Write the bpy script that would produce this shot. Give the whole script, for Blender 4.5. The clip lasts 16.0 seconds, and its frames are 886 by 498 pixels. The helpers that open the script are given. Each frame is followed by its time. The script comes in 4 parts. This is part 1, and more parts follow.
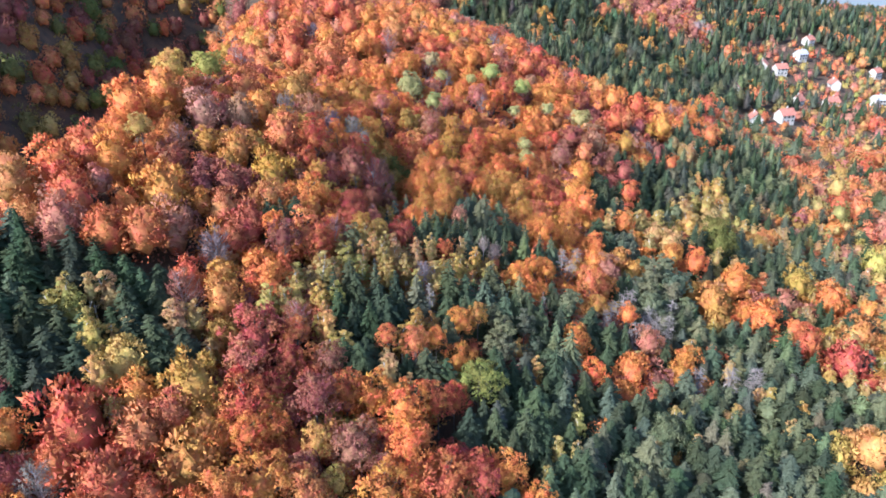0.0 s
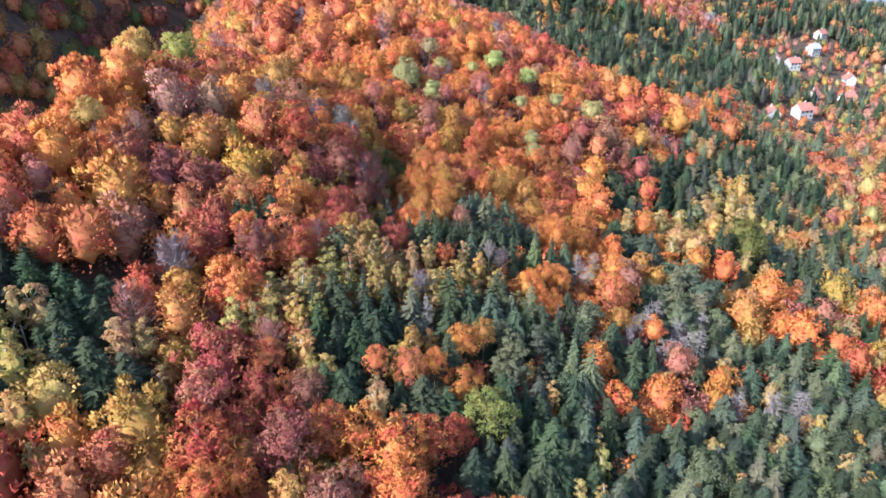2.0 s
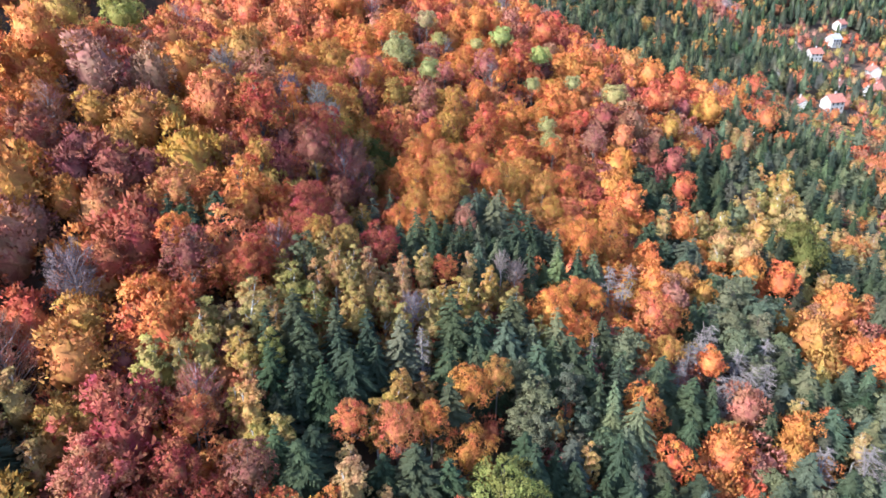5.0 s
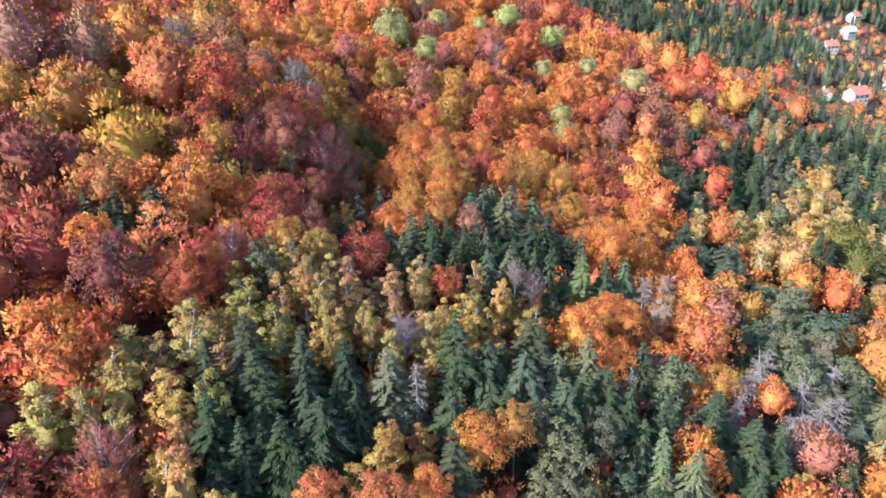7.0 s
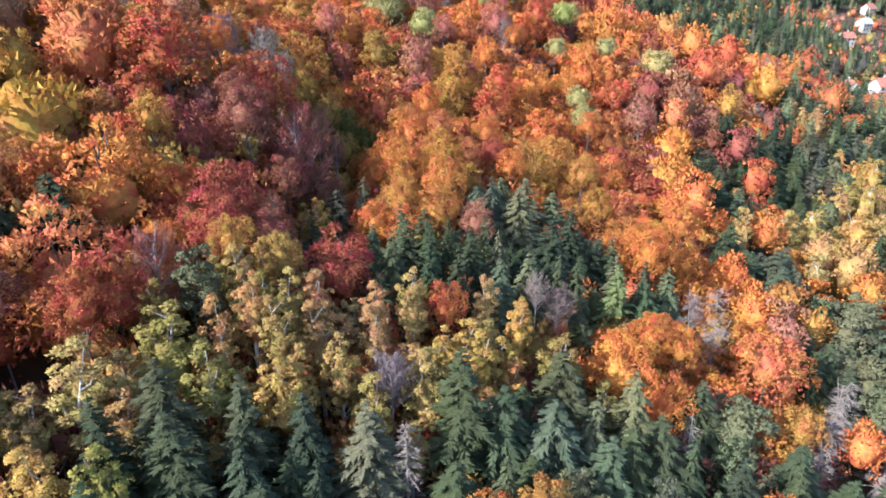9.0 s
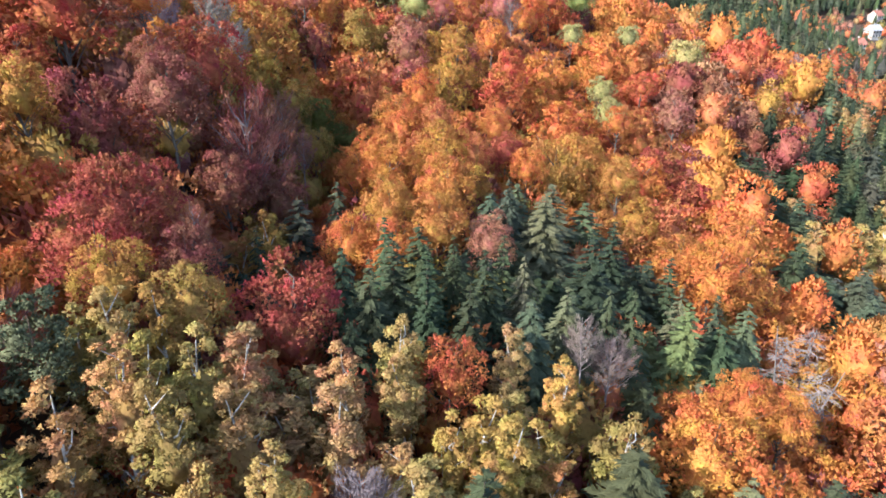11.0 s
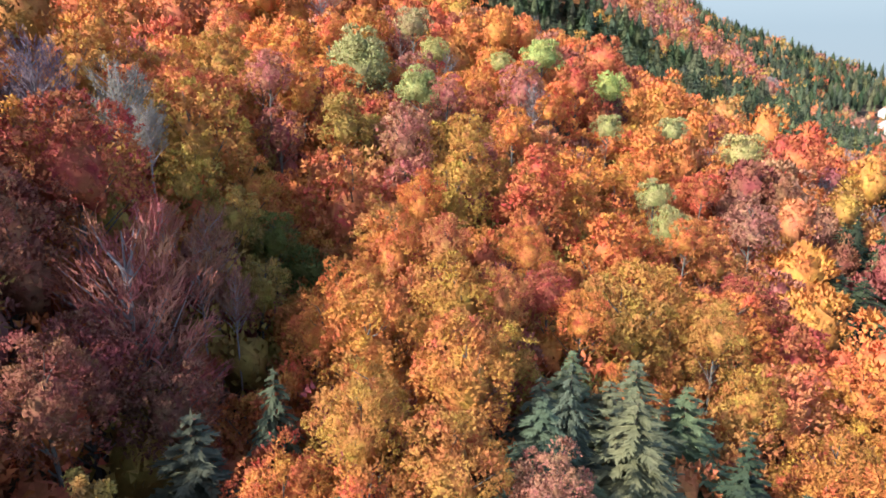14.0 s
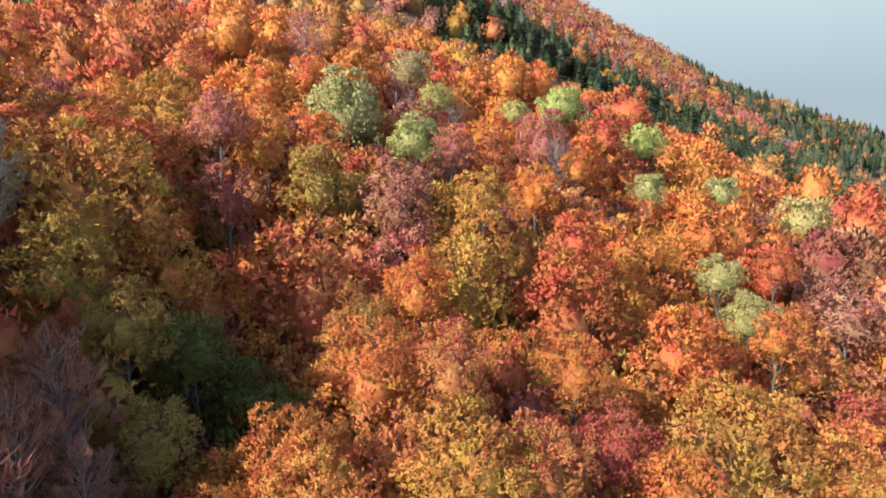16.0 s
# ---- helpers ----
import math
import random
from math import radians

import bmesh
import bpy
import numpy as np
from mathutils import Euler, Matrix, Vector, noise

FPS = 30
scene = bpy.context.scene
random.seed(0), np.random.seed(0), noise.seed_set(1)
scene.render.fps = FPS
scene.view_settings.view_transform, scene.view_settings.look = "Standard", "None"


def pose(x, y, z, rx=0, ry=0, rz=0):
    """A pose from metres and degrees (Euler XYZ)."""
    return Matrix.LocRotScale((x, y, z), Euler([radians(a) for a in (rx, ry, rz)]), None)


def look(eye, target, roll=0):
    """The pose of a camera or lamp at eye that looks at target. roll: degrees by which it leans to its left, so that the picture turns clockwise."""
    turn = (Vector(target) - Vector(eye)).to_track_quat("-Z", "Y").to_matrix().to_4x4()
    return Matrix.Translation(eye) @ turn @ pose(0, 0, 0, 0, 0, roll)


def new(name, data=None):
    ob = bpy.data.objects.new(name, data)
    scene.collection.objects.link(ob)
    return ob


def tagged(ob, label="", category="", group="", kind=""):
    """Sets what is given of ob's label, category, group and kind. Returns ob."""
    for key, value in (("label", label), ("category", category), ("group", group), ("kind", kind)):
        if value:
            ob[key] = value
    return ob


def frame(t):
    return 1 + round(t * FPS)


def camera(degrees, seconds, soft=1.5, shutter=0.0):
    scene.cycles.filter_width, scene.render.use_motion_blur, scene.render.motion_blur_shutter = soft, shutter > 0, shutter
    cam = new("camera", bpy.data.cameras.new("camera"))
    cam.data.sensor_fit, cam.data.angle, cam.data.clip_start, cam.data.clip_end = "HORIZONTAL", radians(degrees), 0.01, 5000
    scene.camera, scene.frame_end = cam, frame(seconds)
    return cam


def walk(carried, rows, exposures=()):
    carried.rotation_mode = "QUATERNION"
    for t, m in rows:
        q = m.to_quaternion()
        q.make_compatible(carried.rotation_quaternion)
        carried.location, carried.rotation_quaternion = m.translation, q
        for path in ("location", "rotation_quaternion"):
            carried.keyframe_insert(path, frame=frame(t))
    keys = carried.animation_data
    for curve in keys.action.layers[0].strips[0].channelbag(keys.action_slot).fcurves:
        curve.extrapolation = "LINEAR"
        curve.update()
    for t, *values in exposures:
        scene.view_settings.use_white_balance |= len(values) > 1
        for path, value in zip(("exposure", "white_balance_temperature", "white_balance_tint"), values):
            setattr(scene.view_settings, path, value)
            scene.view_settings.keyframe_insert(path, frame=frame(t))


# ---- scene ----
cam = camera(67.9, 16.0, soft=1.7)
METRES, EYE, TILT, LEAN, TURN = 160.0, 130.0, -25.0, 0.0, 0.0
ROWS = [
    (0.0, 0.0, 0.0, 0.0, -0.0, 0.0, 0.0),
    (0.5, -0.0004, 0.0334, 0.0018, -0.03, 0.01, 0.01),
    (1.0, -0.0008, 0.0652, 0.0039, -0.06, -0.01, 0.0),
    (1.5, -0.001, 0.0963, 0.0059, -0.08, -0.01, -0.0),
    (2.0, -0.0012, 0.1274, 0.0079, -0.11, -0.01, -0.02),
    (2.5, -0.0014, 0.1586, 0.0099, -0.14, -0.0, -0.02),
    (3.0, -0.0015, 0.19, 0.0121, -0.16, -0.0, -0.03),
    (3.5, -0.0017, 0.222, 0.0141, -0.19, 0.01, -0.02),
    (4.0, -0.002, 0.2538, 0.0164, -0.23, 0.0, -0.03),
    (6.5, -0.0039, 0.4169, 0.0266, -0.45, -0.02, 0.03),
    (7.0, -0.0041, 0.4499, 0.0283, -0.49, 0.0, 0.05),
    (7.5, -0.0044, 0.482, 0.0299, -0.54, 0.03, 0.07),
    (8.0, -0.0046, 0.5134, 0.0312, -0.6, 0.07, 0.07),
    (8.5, -0.0045, 0.5429, 0.0325, -0.64, 0.09, 0.08),
    (9.0, -0.0045, 0.574, 0.0344, -0.67, 0.0, 0.04),
    (11.5, -0.0086, 0.7333, 0.0488, -1.44, 2.04, 0.17),
    (12.0, -0.0096, 0.7539, 0.0563, -1.53, 3.13, -0.0),
    (12.5, -0.0095, 0.7829, 0.0667, -1.59, 4.45, 0.15),
    (13.0, -0.0088, 0.8117, 0.0773, -1.48, 5.9, 0.07),
    (13.5, -0.0089, 0.8384, 0.0868, -1.35, 7.44, 0.0),
    (14.0, -0.0087, 0.8694, 0.0967, -1.19, 9.02, 0.07),
    (14.5, -0.0085, 0.9024, 0.1078, -1.02, 10.52, 0.12),
    (15.0, -0.0083, 0.9303, 0.1184, -0.95, 11.81, 0.08),
    (15.5, -0.0087, 0.9563, 0.1273, -1.01, 13.12, 0.18),
    (16.0, -0.0081, 0.983, 0.1365, -1.09, 14.36, 0.1),
]
walk(cam, [(t, pose(0, 0, EYE, TILT, LEAN, TURN) @ pose(METRES * x, METRES * y, METRES * z, 90 + pitch, roll, yaw)) for t, x, y, z, yaw, pitch, roll in ROWS],
     exposures=[(0.0, 1.54, 5450, 13), (8.0, 1.52, 5700, 12), (12.0, 1.52, 6050, 10), (14.0, 1.48, 6200, 9), (16.0, 1.24, 6500, 8)])

# the world, the sun and the exposure
SUN_AZ, SUN_EL = radians(-125), radians(35)   # from straight ahead (+y) round to the right; above the horizon
world = bpy.data.worlds.new("autumn_sky")
scene.world = world
world.use_nodes = True
wn = world.node_tree
sky = wn.nodes.new("ShaderNodeTexSky")
sky.sky_type, sky.sun_disc = "NISHITA", False
sky.sun_elevation, sky.sun_rotation = SUN_EL, SUN_AZ
sky.air_density, sky.dust_density, sky.ozone_density = 1.0, 1.6, 1.0
wn.nodes["Background"].inputs["Strength"].default_value = 0.16
wn.links.new(sky.outputs["Color"], wn.nodes["Background"].inputs["Color"])
sun_data = bpy.data.lights.new("sun", "SUN")
sun_data.energy, sun_data.angle, sun_data.color = 4.2, radians(0.6), (1.0, 0.93, 0.82)
sun = new("sun", sun_data)
sun_way = Vector((math.sin(SUN_AZ) * math.cos(SUN_EL), math.cos(SUN_AZ) * math.cos(SUN_EL), math.sin(SUN_EL)))
sun.matrix_world = look(sun_way * 300, (0, 0, 0))

rng = np.random.default_rng(7)


# ---- materials ----
def nodes_of(name):
    m = bpy.data.materials.new(name)
    m.use_nodes = True
    return m, m.node_tree.nodes, m.node_tree.links


def leaf_material(name, through_light, source, rough=0.72, spread=0.2, hue=0.03):
    """Leaves in the tree's own colour, which differs from spray to spray; some light passes through them."""
    m, n, l = nodes_of(name)
    if source == "object":
        tint = n.new("ShaderNodeObjectInfo").outputs["Color"]
    else:
        a = n.new("ShaderNodeAttribute")
        a.attribute_name = "tint"
        tint = a.outputs["Color"]
    island = n.new("ShaderNodeNewGeometry").outputs["Random Per Island"]
    place = n.new("ShaderNodeTexCoord").outputs["Object"]
    patch = n.new("ShaderNodeTexNoise")
    patch.inputs["Scale"].default_value, patch.inputs["Detail"].default_value = 0.45, 2.0
    l.new(place, patch.inputs["Vector"])
    value = n.new("ShaderNodeMapRange")
    value.inputs["To Min"].default_value, value.inputs["To Max"].default_value = 1 - spread, 1 + spread
    l.new(island, value.inputs["Value"])
    turn = n.new("ShaderNodeMapRange")
    turn.inputs["From Min"].default_value, turn.inputs["From Max"].default_value = 0.3, 0.7
    turn.inputs["To Min"].default_value, turn.inputs["To Max"].default_value = 0.5 - hue, 0.5 + hue
    l.new(patch.outputs["Fac"], turn.inputs["Value"])
    grain = n.new("ShaderNodeTexNoise")
    grain.inputs["Scale"].default_value, grain.inputs["Detail"].default_value = 3.2, 3.0
    l.new(place, grain.inputs["Vector"])
    mottle = n.new("ShaderNodeMapRange")
    mottle.inputs["From Min"].default_value, mottle.inputs["From Max"].default_value = 0.3, 0.7
    mottle.inputs["To Min"].default_value, mottle.inputs["To Max"].default_value = 0.84, 1.16
    l.new(grain.outputs["Fac"], mottle.inputs["Value"])
    both = n.new("ShaderNodeMath")
    both.operation = "MULTIPLY"
    l.new(value.outputs["Result"], both.inputs[0])
    l.new(mottle.outputs["Result"], both.inputs[1])
    hsv = n.new("ShaderNodeHueSaturation")
    hsv.inputs["Saturation"].default_value = 0.93
    l.new(tint, hsv.inputs["Color"])
    l.new(both.outputs["Value"], hsv.inputs["Value"])
    l.new(turn.outputs["Result"], hsv.inputs["Hue"])
    p = n["Principled BSDF"]
    p.inputs["Roughness"].default_value = rough
    p.inputs["Specular IOR Level"].default_value = 0.1
    l.new(hsv.outputs["Color"], p.inputs["Base Color"])
    t = n.new("ShaderNodeBsdfTranslucent")
    l.new(hsv.outputs["Color"], t.inputs["Color"])
    mix = n.new("ShaderNodeMixShader")
    mix.inputs["Fac"].default_value = through_light
    l.new(p.outputs["BSDF"], mix.inputs[1])
    l.new(t.outputs["BSDF"], mix.inputs[2])
    l.new(mix.outputs["Shader"], n["Material Output"].inputs["Surface"])
    return m


def solid_material(name, dark, light, scale, rough, bump=0.3, detail=6.0, stretch=(1, 1, 1)):
    """A mottled surface between two colours, at two scales, with fine relief."""
    m, n, l = nodes_of(name)
    place = n.new("ShaderNodeTexCoord").outputs["Object"]
    shape = n.new("ShaderNodeMapping")
    shape.inputs["Scale"].default_value = stretch
    l.new(place, shape.inputs["Vector"])
    coarse, fine = n.new("ShaderNodeTexNoise"), n.new("ShaderNodeTexNoise")
    coarse.inputs["Scale"].default_value, coarse.inputs["Detail"].default_value = scale, detail
    fine.inputs["Scale"].default_value, fine.inputs["Detail"].default_value = scale * 11, 4.0
    blend = n.new("ShaderNodeMath")
    blend.operation = "MULTIPLY_ADD"
    blend.inputs[1].default_value = 0.4
    ramp = n.new("ShaderNodeValToRGB")
    ramp.color_ramp.elements[0].position, ramp.color_ramp.elements[1].position = 0.45, 0.95
    ramp.color_ramp.elements[0].color, ramp.color_ramp.elements[1].color = (*dark, 1), (*light, 1)
    for tex in (coarse, fine):
        l.new(shape.outputs["Vector"], tex.inputs["Vector"])
    l.new(fine.outputs["Fac"], blend.inputs[0])
    l.new(coarse.outputs["Fac"], blend.inputs[2])
    l.new(blend.outputs["Value"], ramp.inputs["Fac"])
    p = n["Principled BSDF"]
    l.new(ramp.outputs["Color"], p.inputs["Base Color"])
    p.inputs["Roughness"].default_value = rough
    b = n.new("ShaderNodeBump")
    b.inputs["Strength"].default_value = bump
    l.new(fine.outputs["Fac"], b.inputs["Height"])
    l.new(b.outputs["Normal"], p.inputs["Normal"])
    return m


LEAF = leaf_material("autumn_leaves", 0.30, "object")
NEEDLE = leaf_material("conifer_needles", 0.10, "object", rough=0.6, spread=0.24, hue=0.012)
FAR_LEAF = leaf_material("woodland_leaves", 0.25, "tint", spread=0.2, hue=0.02)
BARK = solid_material("beech_bark", (0.035, 0.03, 0.026), (0.13, 0.115, 0.1), 1.2, 0.85, stretch=(1, 1, 0.3))
SPRUCE_BARK = solid_material("spruce_bark", (0.05, 0.035, 0.028), (0.14, 0.1, 0.075), 2.0, 0.9, stretch=(1, 1, 0.3))
BIRCH_BARK = solid_material("birch_bark", (0.12, 0.11, 0.1), (0.62, 0.6, 0.56), 1.4, 0.7, stretch=(0.6, 0.6, 2))
DEAD_WOOD = solid_material("weathered_dead_wood", (0.11, 0.092, 0.085), (0.27, 0.23, 0.215), 1.5, 0.9, stretch=(1, 1, 0.4))
TWIG = solid_material("bare_twigs", (0.15, 0.12, 0.12), (0.33, 0.28, 0.28), 1.0, 0.9)
GROUND = solid_material("forest_floor", (0.022, 0.016, 0.01), (0.10, 0.055, 0.028), 0.22, 0.95, bump=0.6)
MEADOW = solid_material("dry_autumn_meadow", (0.28, 0.17, 0.06), (0.5, 0.33, 0.14), 0.12, 0.95)
PLASTER = solid_material("white_plaster", (0.26, 0.25, 0.23), (0.45, 0.43, 0.4), 0.6, 0.9, bump=0.1)
ROOF_TILE = solid_material("weathered_red_roof_tiles", (0.2, 0.07, 0.05), (0.42, 0.17, 0.12), 0.9, 0.8)
ROOF_GREY = solid_material("pale_metal_roof", (0.24, 0.24, 0.25), (0.4, 0.4, 0.41), 0.5, 0.5, bump=0.1)
GLASS_DARK = solid_material("dark_window_glass", (0.02, 0.025, 0.03), (0.05, 0.055, 0.06), 0.5, 0.1, bump=0.0)
PATH = solid_material("pale_forest_track", (0.22, 0.17, 0.12), (0.4, 0.33, 0.25), 0.3, 0.95)

PAINT = {
    "orange": (0.50, 0.155, 0.024), "amber": (0.49, 0.175, 0.026), "gold": (0.40, 0.185, 0.032), "yellow": (0.42, 0.265, 0.06),
    "rust": (0.40, 0.10, 0.028), "copper": (0.46, 0.155, 0.045), "crimson": (0.33, 0.075, 0.038), "plum": (0.24, 0.075, 0.05),
    "mauve": (0.35, 0.135, 0.085), "pale": (0.33, 0.31, 0.105), "olive": (0.32, 0.19, 0.04), "green": (0.13, 0.13, 0.03),
    "birch": (0.36, 0.255, 0.075), "straw": (0.37, 0.235, 0.085), "moss": (0.27, 0.215, 0.055), "grey": (0.22, 0.18, 0.17),
    "spruce": (0.036, 0.050, 0.026), "fir": (0.052, 0.066, 0.032), "pine": (0.11, 0.12, 0.06), "blue": (0.07, 0.086, 0.052),
}


# ---- the lie of the land ----
SWELL = [
    12.6, 8.9, 16.2, 29.2, 39.4, 16.6, 2.2,
    2.8, -6.7, 7.5, -10.9, 10.5, 34.5, 11.5,
    6.6, 1.2, 15.9, 5.8, 10.9, 26.6, 26.2,
    2.3, 5.1, -5.8, 2.6, 3.4, 1.4, 52.0,
    -25.7, -5.2, 7.4, 3.0, 7.3, 6.7, 35.6,
    -9.7, 5.2, 5.4, -2.4, 6.8, 4.5, 6.2,
    -37.8, -21.8, -11.3, -8.5, 9.7, -6.0, 18.4,
]
SWELL_AT = [(a, b) for b in (10, 70, 130, 190, 250, 310, 380) for a in (-100, -50, 0, 50, 100, 160, 230)]


def slope(x, y):
    """The tops of the trees on the long mountainside and its spurs, down to the flat valley."""
    m = 80 + 0.35 * (np.minimum(y, 715) - 543) - 0.6 * np.maximum(y - 715, 0) - 0.5 * (np.minimum(x, 250) - 213) - 0.28 * np.maximum(x - 250, 0)
    for (a, b), h in zip(SWELL_AT, SWELL):
        m = m + h * np.exp(-((x - a) ** 2 + (y - b) ** 2) / (2 * 46 ** 2))
    # a gully with a steep shoulder on its upper side
    m = m - 8 * np.exp(-((x + 13) / 7) ** 2) * np.clip((y - 140) / 15, 0, 1) * np.clip((212 - y) / 15, 0, 1)
    m = m + 2 * np.exp(-((x + 28) / 10) ** 2) * np.clip((y - 150) / 15, 0, 1) * np.clip((205 - y) / 15, 0, 1)
    return 30 + np.logaddexp(0, (m - 30) / 6) * 6


def ridge(y):
    return -75 - 12 * np.clip((150 - y) / 60, 0, 1)


def canopy(x, y):
    """Beyond the ridge the land falls into a ravine and rises on its far side."""
    x, y = np.asarray(x, float), np.asarray(y, float)
    s = np.maximum(ridge(y) - x, 0)
    z = slope(np.maximum(x, ridge(y)), y)
    return z - 0.85 * np.minimum(s, 62) + 1.3 * np.clip(s - 70, 0, 55) + 0.4 * np.maximum(s - 125, 0)


TALL = 12.0   # how high the wood stands


def ground(x, y):
    x, y = np.asarray(x, float), np.asarray(y, float)
    far = np.clip((np.hypot(x - 60, y - 300) - 700) / 500, 0, 1)
    far = far * far * (3 - 2 * far)
    return (canopy(x, y) - TALL) * (1 - far) + 9.0 * far


def mesh_of(name, verts, faces, material, tint=None, smooth=False, normals=None):
    """A mesh from arrays; all faces have the same number of corners. Leaves take the soft normals of their clump."""
    me = bpy.data.meshes.new(name)
    verts, faces = np.asarray(verts, np.float32), np.asarray(faces, np.int32)
    k = faces.shape[1]
    me.vertices.add(len(verts))
    me.vertices.foreach_set("co", verts.ravel())
    me.loops.add(faces.size)
    me.loops.foreach_set("vertex_index", faces.ravel())
    me.polygons.add(len(faces))
    me.polygons.foreach_set("loop_start", np.arange(0, faces.size, k, dtype=np.int32))
    if smooth or normals is not None:
        me.polygons.foreach_set("use_smooth", np.ones(len(faces), bool))
    me.update(calc_edges=True)
    if tint is not None:
        a = me.attributes.new("tint", "FLOAT_COLOR", "POINT")
        a.data.foreach_set("color", np.concatenate([tint, np.ones((len(tint), 1))], 1).astype(np.float32).ravel())
    if normals is not None:
        soft = me.attributes.new("custom_normal", "FLOAT_VECTOR", "POINT")
        soft.data.foreach_set("vector", np.asarray(normals, np.float32).ravel())
    me.materials.append(material)
    return me


def part(name, bm, material, parent, label=""):
    me = bpy.data.meshes.new(name)
    bm.to_mesh(me)
    bm.free()
    me.materials.append(material)
    ob = new(name, me)
    ob.parent = parent
    return tagged(ob, label)


# the ground: one sheet, fine under the wood and coarse towards the horizon
def spread_out(lo, hi, step, reach):
    out = [hi + step]
    while out[-1] < reach:
        out.append(out[-1] + (out[-1] - hi) * 0.6 + step)
    back = [lo - step]
    while back[-1] > -reach:
        back.append(back[-1] - (lo - back[-1]) * 0.6 - step)
    return np.array(back[::-1] + list(np.arange(lo, hi + 1, step)) + out)


gxs, gys = spread_out(-340, 460, 6.0, 4300), spread_out(-60, 900, 6.0, 4300)
GX, GY = np.meshgrid(gxs, gys)
GZ = ground(GX, GY) + 0.35 * np.sin(GX * 0.31 + 1.3) * np.sin(GY * 0.27)
nx, ny = len(gxs), len(gys)
corner = (np.arange(ny - 1)[:, None] * nx + np.arange(nx - 1)[None]).ravel()
me = mesh_of("ground", np.stack([GX, GY, GZ], -1).reshape(-1, 3), np.stack([corner, corner + 1, corner + nx + 1, corner + nx], 1), GROUND, smooth=True)
tagged(new("ground", me), "leaf-strewn forest floor on a steep mountainside", "ground", kind="structure")


# ---- trees: leaves, limbs, crowns ----
def unit(v):
    return v / np.maximum(np.linalg.norm(v, axis=1, keepdims=True), 1e-6)


def leaf_tris(at, way, face, length, width, out, even=0.62):
    """One pointed spray of leaves at each place, along way, its flat side towards face; out is the way its clump bulges."""
    way = unit(way)
    side = unit(np.cross(way, face))
    flat = np.cross(side, way)
    side = np.where((flat * out).sum(1, keepdims=True) < 0, -side, side)
    flat = np.where((flat * out).sum(1, keepdims=True) < 0, -flat, flat)
    length, width = length[:, None], width[:, None]
    a, b, c = at - side * width / 2, at + side * width / 2, at + way * length
    soft = unit(unit(out) * even + flat * (1.05 - even))
    return np.stack([a, b, c], 1).reshape(-1, 3), np.repeat(soft, 3, axis=0)


def rods(starts, ends, r0, r1, sides=5):
    """Tapered round limbs."""
    v, f = [], []
    for a, b, ra, rb in zip(starts, ends, r0, r1):
        a, b = np.asarray(a, float), np.asarray(b, float)
        d = (b - a) / max(np.linalg.norm(b - a), 1e-6)
        u = np.cross(d, (0.3, 1, 0.1) if abs(d[2]) > 0.8 else (0, 0, 1))
        u /= np.linalg.norm(u)
        w = np.cross(d, u)
        k = len(v)
        for p, r in ((a, ra), (b, rb)):
            for i in range(sides):
                t = 2 * math.pi * i / sides
                v.append(p + r * (u * math.cos(t) + w * math.sin(t)))
        for i in range(sides):
            j = (i + 1) % sides
            f.append((k + i, k + j, k + sides + j, k + sides + i))
    return np.array(v), np.array(f)


def dome_points(r, n, low=-0.3):
    z = low + (1 - low) * (np.arange(n) + 0.5) / n
    a = np.arange(n) * 2.39996 + r.uniform(0, 6)
    q = np.sqrt(1 - z * z)
    return unit(np.stack([q * np.cos(a), q * np.sin(a), z], 1) + r.normal(0, 0.12, (n, 3)))


